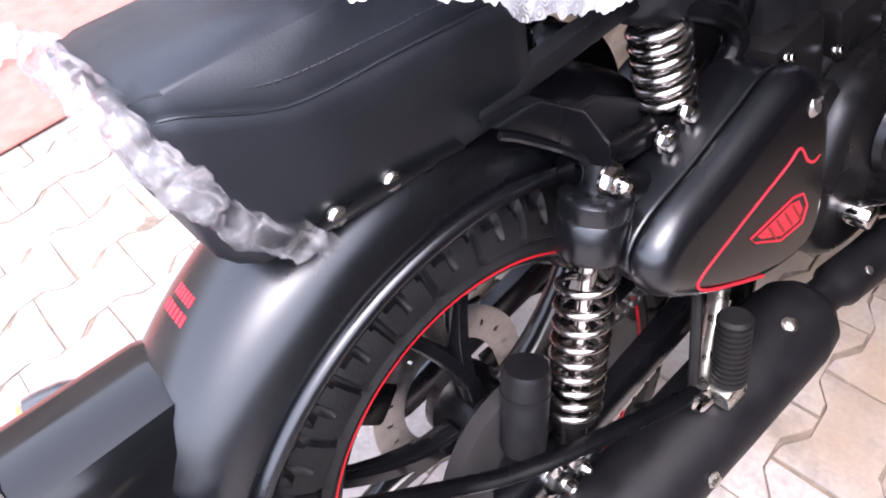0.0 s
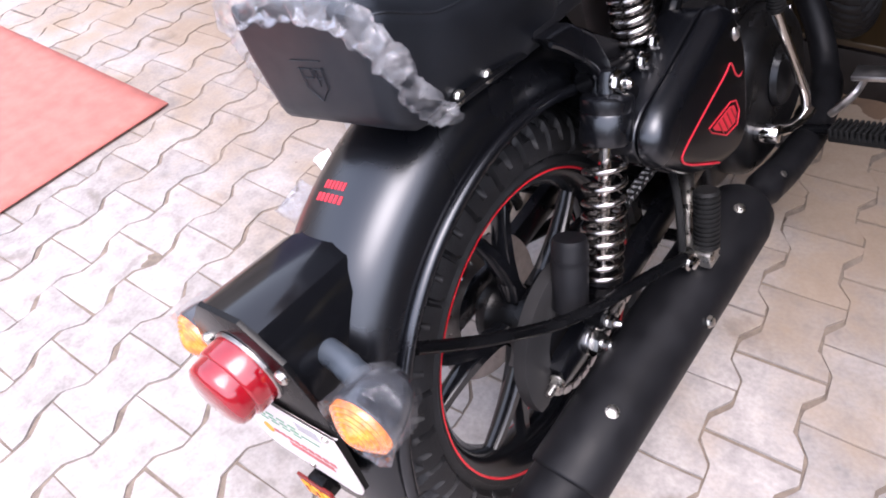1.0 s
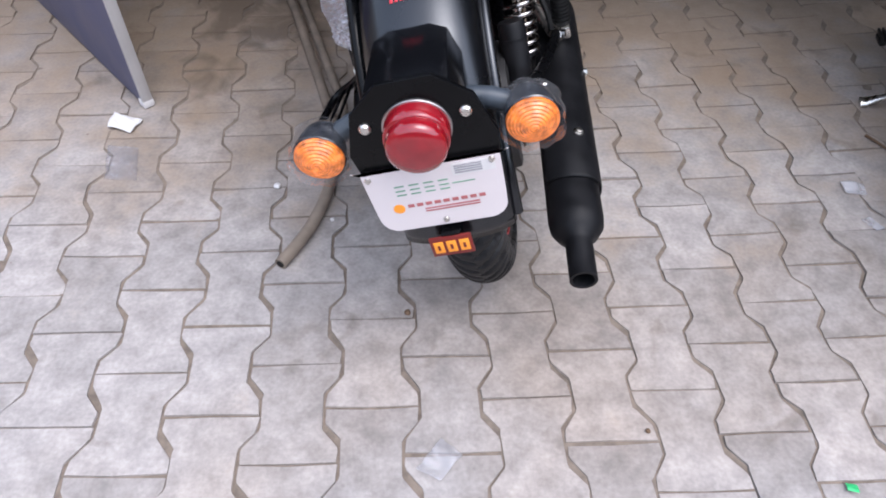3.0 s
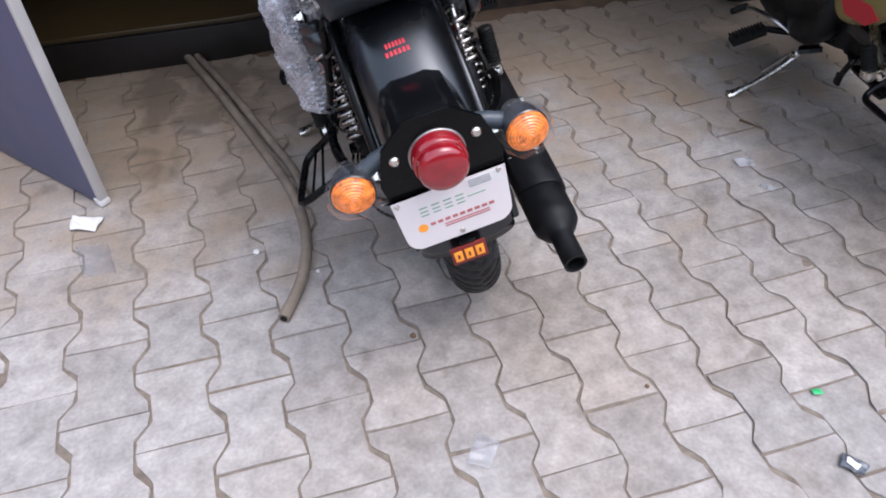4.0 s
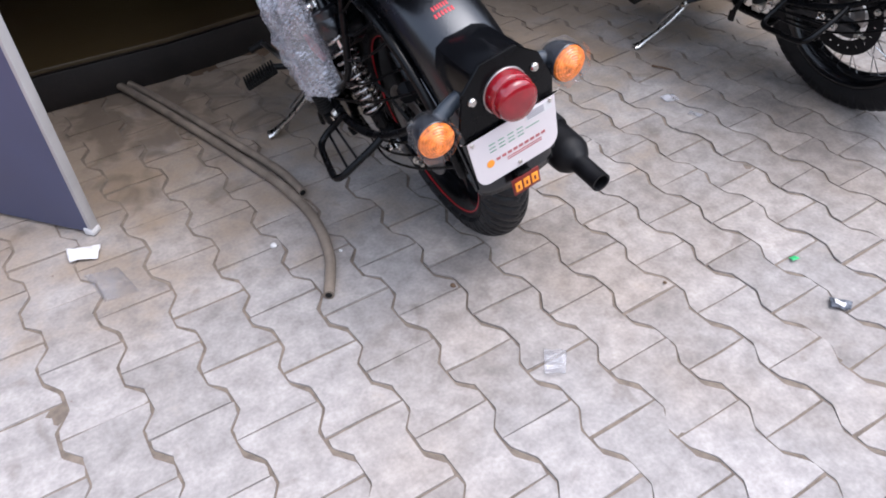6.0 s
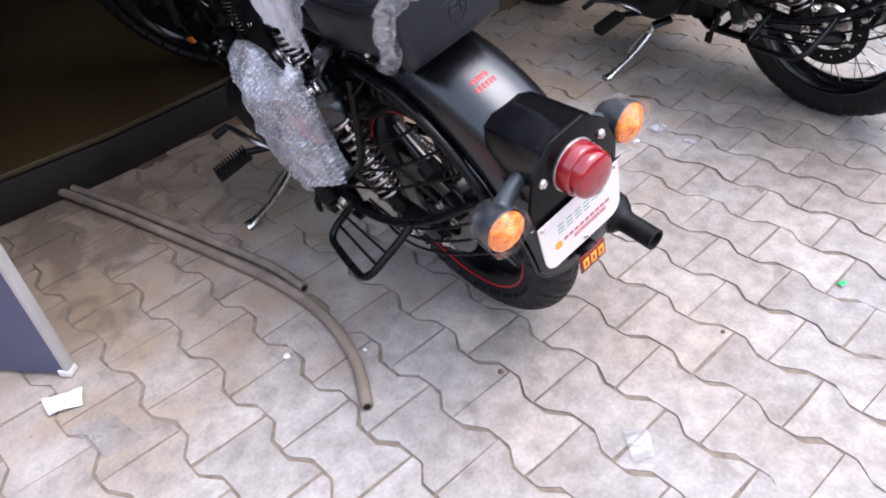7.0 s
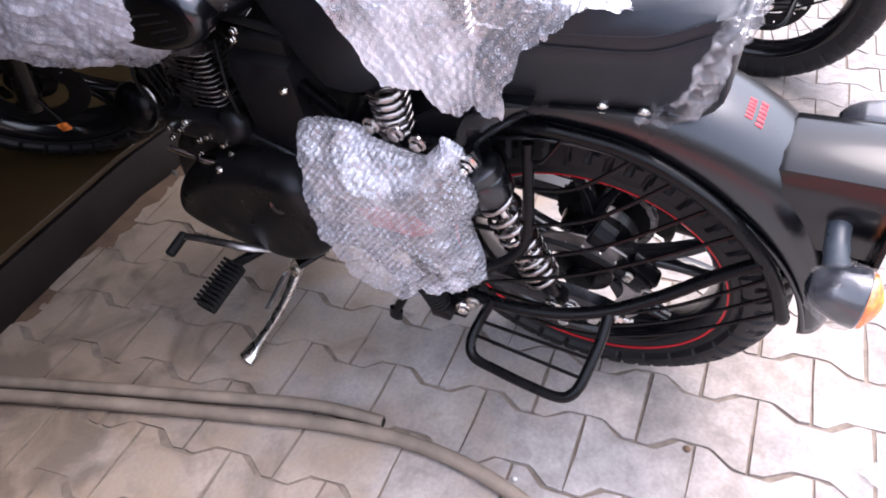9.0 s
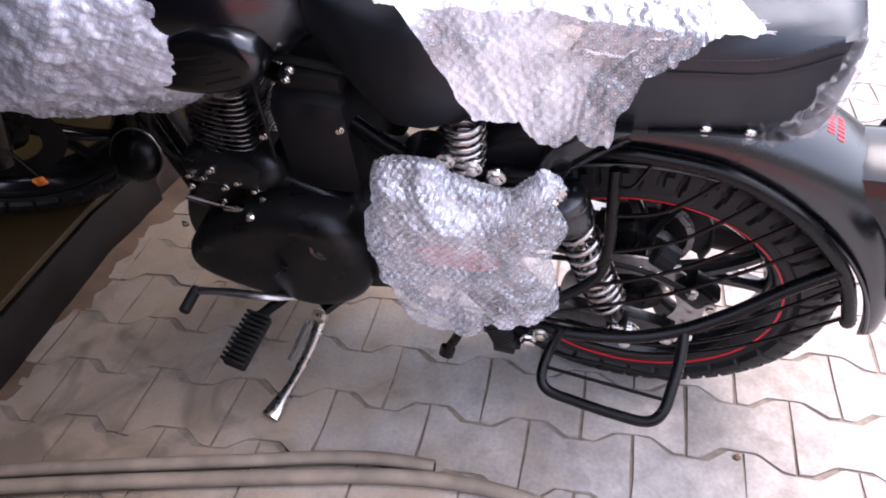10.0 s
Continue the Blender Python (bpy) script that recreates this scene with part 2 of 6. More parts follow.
GRIP = material("grip_rubber", (0.009, 0.009, 0.009), 0.55, vary=0.2, scale=60.0, spec=0.2)
LEATHER = material("seat_leatherette", (0.0018, 0.0022, 0.0036), 0.48, vary=0.2, scale=12.0, bump=0.14, bump_scale=1100.0, spec=0.8, spec_tint=(0.80, 0.88, 1.0))
STITCH = material("seat_stitching", (0.020, 0.021, 0.028), 0.6, vary=0.2)
CHROME = material("chrome", (0.72, 0.70, 0.68), 0.12, 1.0, vary=0.08, rough_vary=0.06)
SPRING = material("dark_chrome_spring", (0.40, 0.375, 0.36), 0.2, 1.0, vary=0.15, scale=40.0)
ZINC = material("zinc_plated_steel", (0.62, 0.60, 0.56), 0.3, 1.0, vary=0.15, scale=60.0)
STEEL = material("brushed_steel", (0.45, 0.43, 0.42), 0.38, 1.0, vary=0.2, scale=50.0)
FINEDGE = material("machined_fin_edge", (0.16, 0.15, 0.145), 0.28, 1.0, vary=0.2, scale=50.0)
RED = material("red_stripe_paint", (0.55, 0.012, 0.022), 0.35, vary=0.1)
REDDECAL = material("red_decal", (0.48, 0.022, 0.036), 0.4, vary=0.1)
REDLENS = material("red_lens", (0.30, 0.0045, 0.013), 0.10, vary=0.15, scale=40.0, coat=1.0, transmission=0.25)
AMBER = material("amber_lens", (0.78, 0.20, 0.030), 0.2, vary=0.5, scale=90.0, coat=1.0, bump=0.9, bump_scale=110.0)
SMOKE = material("dark_plastic", (0.010, 0.013, 0.019), 0.14, vary=0.3, scale=30.0, coat=1.0, bump=0.25, bump_scale=160.0)
GREYPLASTIC = material("grey_sleeve", (0.045, 0.055, 0.068), 0.35, vary=0.2, scale=40.0)
GUARD = material("dark_grey_guard", (0.020, 0.0195, 0.020), 0.45, vary=0.15, scale=15.0, spec=0.35)
WHITE = material("white_plate", (0.66, 0.60, 0.60), 0.4, vary=0.04)
INKGREEN = material("green_ink", (0.17, 0.33, 0.22), 0.5)
INKRED = material("red_print", (0.42, 0.13, 0.13), 0.5)
INKGREY = material("grey_print", (0.35, 0.34, 0.36), 0.5)
ORANGE = material("orange_print", (0.9, 0.32, 0.03), 0.5)
DARKRED = material("dark_red_sticker", (0.16, 0.015, 0.012), 0.35)
KHAKI = material("khaki_paint", (0.20, 0.155, 0.045), 0.35, vary=0.12, coat=0.3)
HOSE = material("dusty_hose", (0.205, 0.165, 0.13), 0.75, vary=0.25, scale=18.0, bump=0.2, bump_scale=120.0)
BOARD = material("grey_blue_laminate", (0.082, 0.088, 0.155), 0.45, vary=0.1, scale=5.0)
BOARDEDGE = material("pale_edge_band", (0.44, 0.42, 0.41), 0.5, vary=0.1)
CARPET = material("red_carpet", (0.42, 0.145, 0.12), 0.95, vary=0.15, scale=20.0, bump=0.6, bump_scale=500.0)
TRIM = material("pale_edge_trim", (0.30, 0.29, 0.29), 0.4, vary=0.2, scale=60.0)
DIRT = material("brown_dirt", (0.125, 0.078, 0.048), 0.95, vary=0.3, scale=12.0, bump=0.6, bump_scale=200.0)
PAPER = material("white_paper", (0.66, 0.64, 0.63), 0.7, vary=0.05)
GREEN = material("green_foil", (0.05, 0.45, 0.16), 0.3, vary=0.2)
FOIL = material("printed_foil", (0.10, 0.11, 0.13), 0.3, vary=0.5, scale=60.0)
CLEAR = film_material("crumpled_clear_film", (0.85, 0.85, 0.88), 0.02, 0.16, 0.22, 34.0, 0.14, 0.6, 0.12, 30.0)
SCRAP = film_material("flat_clear_scrap", (0.80, 0.80, 0.84), 0.12, 0.42, 0.3, 30.0, 0.25, 0.5)
THINCLEAR = film_material("thin_clear_film", (0.85, 0.86, 0.9), 0.01, 0.07, 0.12, 45.0, 0.10, 0.45)
BUBBLE = film_material("bubble_wrap", (0.90, 0.925, 1.0), 0.22, 1.0, 0.40, 9.0, 0.08, 3.0, patch=6.5, cells=0.40, raised=0.50)
BUBBLEMID = film_material("milky_bubble_wrap", (0.86, 0.88, 1.0), 0.12, 0.85, 0.35, 10.0, 0.07, 3.0, patch=6.5, cells=0.45, raised=0.6)
BUBBLETHIN = film_material("thin_bubble_wrap", (0.88, 0.91, 1.0), 0.04, 0.25, 0.21, 12.0, 0.05, 3.0, patch=9.0, cells=0.55, raised=0.65)


# ---- mesh helpers ----
def part(name, bm, mat, parent=None, label="", angle=38, m=None):
    if m is not None:
        bm.transform(m)
    bmesh.ops.recalc_face_normals(bm, faces=bm.faces[:])
    lim = radians(angle)
    for f in bm.faces:
        f.smooth = True
    for e in bm.edges:
        if len(e.link_faces) == 2 and e.calc_face_angle(0) > lim:
            e.smooth = False
    me = bpy.data.meshes.new(name)
    bm.to_mesh(me)
    bm.free()
    me.materials.append(mat)
    ob = new(name, me)
    if parent is not None:
        ob.parent = parent
    if label:
        ob["label"] = label
    return ob


def curve_pts(pts, per=6, closed=False):
    """A smooth line through the given points."""
    p = [Vector(q) for q in pts]
    n = len(p)
    out = []
    for i in range(n if closed else n - 1):
        a, b, c, d = (p[(i - 1) % n], p[i], p[(i + 1) % n], p[(i + 2) % n]) if closed else (p[max(i - 1, 0)], p[i], p[i + 1], p[min(i + 2, n - 1)])
        for k in range(per):
            t = k / per
            out.append(0.5 * ((2 * b) + (c - a) * t + (2 * a - 5 * b + 4 * c - d) * t * t + (3 * b - a - 3 * c + d) * t ** 3))
    if not closed:
        out.append(p[-1])
    return out


def tube(bm, pts, r, n=10, closed=False, flat=1.0):
    """A tube along points; r a number or one for each point; flat squeezes its section."""
    pts = [Vector(p) for p in pts]
    k = len(pts)
    rs = r if isinstance(r, (list, tuple)) else [r] * k
    rings = []
    d0 = (pts[1] - pts[0]).normalized()
    up = Vector((0, 0, 1)) if abs(d0.z) < 0.9 else Vector((1, 0, 0))
    side = d0.cross(up).normalized()
    for i, p in enumerate(pts):
        a, b = (pts[i - 1], pts[(i + 1) % k]) if closed else (pts[max(i - 1, 0)], pts[min(i + 1, k - 1)])
        d = (b - a).normalized()
        side = (side - d * side.dot(d)).normalized()
        w = d.cross(side)
        rings.append([bm.verts.new(p + rs[i] * (math.cos(t) * side + flat * math.sin(t) * w)) for t in [2 * math.pi * j / n for j in range(n)]])
    for i in range(k if closed else k - 1):
        A, B = rings[i], rings[(i + 1) % k]
        for j in range(n):
            bm.faces.new((A[j], A[(j + 1) % n], B[(j + 1) % n], B[j]))
    if not closed:
        bm.faces.new(rings[0][::-1])
        bm.faces.new(rings[-1])
    return bm


def axes(d):
    d = Vector(d).normalized()
    up = Vector((0, 0, 1)) if abs(d.z) < 0.9 else Vector((1, 0, 0))
    s = d.cross(up).normalized()
    return d, s, d.cross(s)


def lathe(bm, prof, origin, axis, n=28, closed=False):
    """Turns a profile of (radius, distance along the axis) about an axis."""
    d, s, w = axes(axis)
    o = Vector(origin)
    rings = []
    for r, h in prof:
        if r < 1e-5:
            rings.append([bm.verts.new(o + d * h)])
        else:
            rings.append([bm.verts.new(o + d * h + r * (math.cos(t) * s + math.sin(t) * w)) for t in [2 * math.pi * j / n for j in range(n)]])
    pairs = list(zip(rings, rings[1:])) + ([(rings[-1], rings[0])] if closed else [])
    for A, B in pairs:
        for j in range(n):
            a, a2 = A[j % len(A)], A[(j + 1) % len(A)]
            b, b2 = B[j % len(B)], B[(j + 1) % len(B)]
            f = [a] if a is a2 else [a, a2]
            f += [b] if b is b2 else [b2, b]
            if len(f) > 2:
                bm.faces.new(f)
    if not closed:
        for R in (rings[0], rings[-1]):
            if len(R) > 2:
                bm.faces.new(R)
    return bm


def rod(bm, a, b, r, n=14, bevel=0.0):
    a, b = Vector(a), Vector(b)
    L = (b - a).length
    e = min(bevel, r * 0.6, L * 0.3)
    prof = [(r - e, 0), (r, e), (r, L - e), (r - e, L)] if e > 0 else [(r, 0), (r, L)]
    return lathe(bm, prof, a, b - a, n)


def box(bm, c, size, bevel=0.003, rot=None):
    m = Matrix.Translation(c) @ (rot or Matrix()) @ Matrix.Diagonal((*size, 1))
    r = bmesh.ops.create_cube(bm, size=1.0, matrix=m)
    if bevel:
        es = list({e for v in r["verts"] for e in v.link_edges})
        bmesh.ops.bevel(bm, geom=es, offset=bevel, segments=2, affect="EDGES", profile=0.5)
    return bm


def loft(bm, rings, caps=True, closed=True):
    R = [[bm.verts.new(p) for p in ring] for ring in rings]
    n = len(R[0])
    for A, B in zip(R, R[1:]):
        for j in range(n if closed else n - 1):
            bm.faces.new((A[j], A[(j + 1) % n], B[(j + 1) % n], B[j]))
    if caps:
        bm.faces.new(R[0][::-1])
        bm.faces.new(R[-1])
    return bm


def offset(poly, d):
    """The closed outline moved inwards by d."""
    n = len(poly)
    area = sum(poly[i][0] * poly[(i + 1) % n][1] - poly[(i + 1) % n][0] * poly[i][1] for i in range(n))
    s = 1 if area > 0 else -1
    out = []
    for i in range(n):
        a, b, c = Vector(poly[i - 1]), Vector(poly[i]), Vector(poly[(i + 1) % n])
        n1, n2 = (b - a).normalized(), (c - b).normalized()
        n1, n2 = Vector((-n1.y, n1.x)), Vector((-n2.y, n2.x))
        k = n1 + n2
        k = k / max(k.length_squared / 2, 0.6)
        out.append(tuple(b + s * d * k))
    return out


def prism(bm, poly, plane, lo, hi, round_lo=0.0, round_hi=0.01, steps=4):
    """An outline drawn out along x, y or z ("yz", "xz", "xy": the outline's plane), with rounded ends."""
    def put(p, h):
        a, b = p
        return {"yz": (h, a, b), "xz": (a, h, b), "xy": (a, b, h)}[plane]
    sg = 1 if hi > lo else -1
    rings = []
    for i in range(steps + 1) if round_lo else ():
        t = math.pi / 2 * i / steps
        rings.append([put(p, lo + sg * round_lo * (1 - math.sin(t))) for p in offset(poly, round_lo * (1 - math.cos(math.pi / 2 - t)))][:])
    if round_lo:
        rings = [[put(p, lo + sg * round_lo * (1 - math.cos(t))) for p in offset(poly, round_lo * (1 - math.sin(t)))] for t in [math.pi / 2 * i / steps for i in range(steps + 1)]]
    else:
        rings = [[put(p, lo) for p in poly]]
    if round_hi:
        rings += [[put(p, hi - sg * round_hi * (1 - math.sin(t))) for p in offset(poly, round_hi * (1 - math.cos(t)))] for t in [math.pi / 2 * i / steps for i in range(steps + 1)]]
    else:
        rings.append([put(p, hi) for p in poly])
    return loft(bm, rings)


def smooth_poly(poly, per=4):
    return [(p.x, p.y) for p in curve_pts([(a, b, 0) for a, b in poly], per, True)]


def grid(bm, nu, nv, fn, thick=False):
    V = [[bm.verts.new(fn(i / (nu - 1), j / (nv - 1))) for j in range(nv)] for i in range(nu)]
    for i in range(nu - 1):
        for j in range(nv - 1):
            bm.faces.new((V[i][j], V[i + 1][j], V[i + 1][j + 1], V[i][j + 1]))
    return bm


def thing(name, m, label, category, group="", kind=""):
    ob = new(name)
    ob.empty_display_size = 0.1
    ob.matrix_basis = m
    return tagged(ob, label, category, group, kind)


def B():
    return bmesh.new()


def lerp_table(tab, x):
    xs, ys = zip(*tab)
    return float(np.interp(x, xs, ys))


def hexbolt(bm, p, d, r=0.009, h=0.008):
    """A flanged hexagon bolt head with a washer."""
    p, d = Vector(p), Vector(d).normalized()
    lathe(bm, [(r * 1.35, 0), (r * 1.35, h * 0.25), (r * 1.05, h * 0.3)], p, d, 14)
    lathe(bm, [(r, h * 0.25), (r, h * 0.9), (r * 0.8, h)], p, d, 6)
    return bm


# ---- setting: ground, step, walls, roof ----
tagged(part("ground", box(B(), (0, 0, -0.065), (400, 400, 0.1), 0), JOINT), "sandy bedding under grey interlocking pavers", "ground", kind="structure")
STEP_PLAN = [(-4.5, 1.20), (-0.5, 1.20), (0.0, 1.265), (6.0, 1.29), (6.0, 6.0), (-4.5, 6.0)]
for name_, plan_, z0_, z1_, mat_, label_ in (("step", STEP_PLAN, -0.05, 0.132, STEP, "low speckled dark brown stone step behind the bikes"),
                                             ("step_top", offset(STEP_PLAN, -0.006), 0.132, 0.146, STEPTOP, "polished olive-brown floor slab on the stone step")):
    bm = B()
    prism(bm, plan_, "xy", z0_, z1_, 0, 0.004, 3)
    bmesh.ops.triangulate(bm, faces=[f for f in bm.faces if len(f.verts) > 4])
    tagged(part(name_, bm, mat_), label_, "step", kind="structure")
# thin near-black slab added: it puts the left riser's shade into colour
RISERSHADE = material("riser_shade_black", (0.0075, 0.0050, 0.0042), 0.45, vary=0.4, scale=9.0, bump=0.3, bump_scale=120.0, speckle=0.3)
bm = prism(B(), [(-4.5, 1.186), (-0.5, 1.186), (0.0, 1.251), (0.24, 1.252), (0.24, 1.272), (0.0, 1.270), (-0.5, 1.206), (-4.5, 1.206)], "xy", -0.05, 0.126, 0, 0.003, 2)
tagged(part("riser_shade_slab", bm, RISERSHADE), "near-black slab added on the step riser to hold its shade", "step", kind="structure")
# porch walls are added: the far one as dark backdrop, the sides to block light
tagged(part("wall_north", box(B(), (0.55, 3.3, 1.1), (4.5, 0.2, 2.3), 0), WALL), "near-black wall added behind the step as dark interior", "wall", kind="structure")
tagged(part("wall_west", box(B(), (-1.66, 2.26, 1.1), (0.12, 2.06, 2.3), 0), WALL), "near-black side wall added to keep light out of the porch", "wall", kind="structure")
# unseen roof: added for shade, its pale underside throws light back down
bm = B()
prism(bm, [(-1.0, 0.41), (2.9, 0.15), (2.9, 3.4), (-1.72, 3.4), (-1.72, 1.2)], "xy", 2.05, 2.17, 0, 0)
tagged(part("ceiling", bm, ROOF), "flat porch roof, unseen, added to shade the parked bikes", "roof", kind="structure")
# unseen lintel, added to cut the skylight that enters under the roof
tagged(part("wall_south", box(B(), (0.875, 0, 1.81), (3.65, 0.12, 0.48), 0), WALL, None, "", 38, Matrix.Translation((0, 0.52, 0)) @ Matrix.Rotation(radians(-3.5), 4, "Z")), "plain near-black lintel wall, unseen, added to cut light into the porch", "wall", kind="structure")
tagged(part("wall_east", box(B(), (2.8, 1.50, 1.1), (0.2, 3.8, 2.3), 0), WALL), "near-black side wall added to keep light out of the porch", "wall", kind="structure")

# unseen walls, added to keep low sky out of the black paint's reflections
SKYBLOCK = material("weathered_plaster", (0.26, 0.235, 0.21), 0.9, vary=0.2, scale=1.5, bump=0.3, tint=(0.13, 0.11, 0.09), tint_amount=0.6, tint_scale=0.6)
for name_, c_, size_ in (("sky_block_west", (-7.6, -3.0, 1.6), (0.25, 18.0, 3.3)), ("sky_block_east", (8.2, -3.0, 1.5), (0.25, 18.0, 3.1)), ("sky_block_south", (0.3, -11.0, 1.5), (15.5, 0.25, 3.1))):
    tagged(part(name_, box(B(), c_, size_, 0.01), SKYBLOCK), "plain weathered plaster wall, unseen, added to block the low sky", "wall", kind="structure")


def sand(u, v):
    x, y = -2.4 + 4.6 * u, -2.0 + 3.3 * v
    return (x, y, -0.0040 + 0.0022 * noise.noise(Vector((x * 9, y * 9, 0))) + 0.0012 * noise.noise(Vector((x * 40, y * 40, 5))))


tagged(part("joint_sand", grid(B(), 220, 160, sand), JOINT, None, "", 80), "sand filling the joints between pavers", "sand", kind="structure")


def dirt(u, v):
    x = -3.0 + 6.0 * u
    edge = 1.18 + 0.04 * noise.noise(Vector((x * 4, 1, 0))) + 0.04 * noise.noise(Vector((x * 13, 2, 0)))
    y = edge + (1.30 - edge) * v
    return (x, y, -0.002 + 0.016 * v ** 1.5 + 0.003 * noise.noise(Vector((x * 20, y * 20, 0))))


tagged(part("dirt_strip", grid(B(), 160, 12, dirt), DIRT, None, "", 80), "brown dirt swept along the foot of the step", "dirt", kind="structure")

# ---- motorcycle ----
LEAN_ANGLE = 13.4
AXLE = Vector((0, 0, 0.32))


def wheel(parent, name, m, wire, disc_paint=None):
    """Alloy wheel with twin spokes and a red rim line, or a wire-spoked steel wheel."""
    bm = B()
    rim = [(0.220, -0.034), (0.234, -0.045), (0.2425, -0.046), (0.2425, -0.038), (0.226, -0.026), (0.214, 0), (0.226, 0.026), (0.2425, 0.038), (0.2425, 0.046), (0.234, 0.045), (0.220, 0.034), (0.207, 0.012), (0.207, -0.012)]
    lathe(bm, rim, (0, 0, 0), (1, 0, 0), 72, True)
    w = part(name, bm, GLOSS, parent, "black wire-spoked rim" if wire else "gloss black alloy rim", 40, m)
    # tyre with cut tread
    bm = B()
    na, npf = 540, 31
    rings = []
    for i in range(na):
        t = 2 * math.pi * i / na
        ring = []
        for j in range(npf):
            f = -122 + 244 * j / (npf - 1)
            fr = radians(f)
            s = abs(f) / 100
            x, r = 0.057 * math.sin(fr), 0.268 + 0.057 * math.cos(fr)
            k = (60 * i / na + 1.5 * min(s, 0.55) + 0.25 * s + (0.5 if f > 0 else 0)) % 1
            n_ = int(60 * i / na + 1.5 * min(s, 0.55) + 0.25 * s + (0.5 if f > 0 else 0))
            k2 = (60 * i / na + 1.5 * min(s, 0.55) + 0.25 * s + (0.5 if f > 0 else 0)) % 2
            cut = (0.05 < s < (1.02 if n_ % 2 else 0.80) and k < 0.25) or (0.50 < s < 0.58 and k2 < 0.6) or (abs(s - 1.04) < 0.02)
            if cut:
                deep = 0.955 if wire else 0.87
                x, r = x * deep, 0.268 + (r - 0.268) * deep
            ring.append((x, r * math.cos(t), r * math.sin(t)))
        rings.append(ring)
    V = [[bm.verts.new(p) for p in ring] for ring in rings]
    for i in range(na):
        for j in range(npf - 1):
            bm.faces.new((V[i][j], V[(i + 1) % na][j], V[(i + 1) % na][j + 1], V[i][j + 1]))
    part("tyre", bm, RUBBER, w, "black treaded tyre", 50, m)
    bm = B()
    lathe(bm, [(0.0, -0.075), (0.022, -0.075), (0.026, -0.06), (0.052, -0.05), (0.055, -0.03), (0.045, -0.015), (0.045, 0.015), (0.068, 0.03), (0.07, 0.05), (0.03, 0.06), (0.022, 0.078), (0, 0.078)], (0, 0, 0), (1, 0, 0), 32)
    part("hub", bm, STEEL if wire else BLACK, w, "", 40, m)
    if wire:
        bm = B()
        for i in range(36):
            a = 2 * math.pi * i / 36
            sx = 0.03 if i % 2 else -0.03
            b2 = a + (0.55 if (i // 2) % 2 else -0.55)
            rod(bm, (sx, 0.05 * math.cos(b2), 0.05 * math.sin(b2)), (sx * 0.2, 0.21 * math.cos(a), 0.21 * math.sin(a)), 0.0017, 5)
        part("wire_spokes", bm, CHROME, w, "thin chrome wire spokes", 40, m)
    else:
        for sx in (-1, 1) if not disc_paint else ():
            bm = B()
            lathe(bm, [(0.2345, 0.0455), (0.2415, 0.0462), (0.2415, 0.0482), (0.2345, 0.0475)], (0, 0, 0), (sx, 0, 0), 96, True)
            part("rim_stripe", bm, RED, w, "red pinstripe round the rim", 40, m)
        for i in range(5):
            for sgn in (-1, 1):
                bm = B()
                a = 2 * math.pi * i / 5 + 0.35
                a0, a1 = a + sgn * 0.10, a + sgn * 0.21
                p0, p1 = (0.048, a0 - sgn * 0.15), (0.212, a1)
                rings = []
                for k in range(6):
                    u = k / 5
                    r, th = p0[0] + (p1[0] - p0[0]) * u, p0[1] + (p1[1] - p0[1]) * u
                    wd, dp = 0.012 - 0.003 * u, 0.018 - 0.006 * u
                    c = Vector((0, r * math.cos(th), r * math.sin(th)))
                    tv = Vector((0, -math.sin(th), math.cos(th)))
                    rings.append([c + tv * wd * q[0] + Vector((dp * q[1], 0, 0)) for q in ((-1, -0.6), (-0.6, -1), (0.6, -1), (1, -0.6), (1, 0.6), (0.6, 1), (-0.6, 1), (-1, 0.6))])
                loft(bm, rings)
                part("spoke", bm, GLOSS, w, "", 40, m)
    # brake disc with holes, left side
    bm = B()
    n = 120
    for x0, x1 in ((-0.066, -0.062),):
        inner, outer = 0.075, 0.120
        rr = [inner, inner + 0.018, inner + 0.026, outer]
        V = {}
        for q, x in enumerate((x0, x1)):
            for a in range(n):
                for b_, r in enumerate(rr):
                    t = 2 * math.pi * (a + 0.25 * b_) / n
                    V[q, a, b_] = bm.verts.new((x, r * math.cos(t), r * math.sin(t)))
        for a in range(n):
            a2 = (a + 1) % n
            for b_ in range(3):
                if b_ == 1 and a % 6 == 0:
                    bm.faces.new((V[0, a, 1], V[0, a2, 1], V[1, a2, 1], V[1, a, 1]))
                    continue
                for q in (0, 1):
                    bm.faces.new((V[q, a, b_], V[q, a2, b_], V[q, a2, b_ + 1], V[q, a, b_ + 1]))
            for b_ in (0, 3):
                bm.faces.new((V[0, a, b_], V[0, a2, b_], V[1, a2, b_], V[1, a, b_]))
    part("brake_disc", bm, disc_paint or (MATT if wire else STEEL), w, "drilled brake disc", 30, m)
    bm = B()
    for a in range(6):
        t = 2 * math.pi * a / 6
        part("disc_carrier", box(B(), (-0.058, 0.062 * math.cos(t), 0.062 * math.sin(t)), (0.01, 0.02, 0.035), 0.002, Matrix.Rotation(t, 4, "X")), BLACK, w, "black disc carrier", 30, m)
        return w


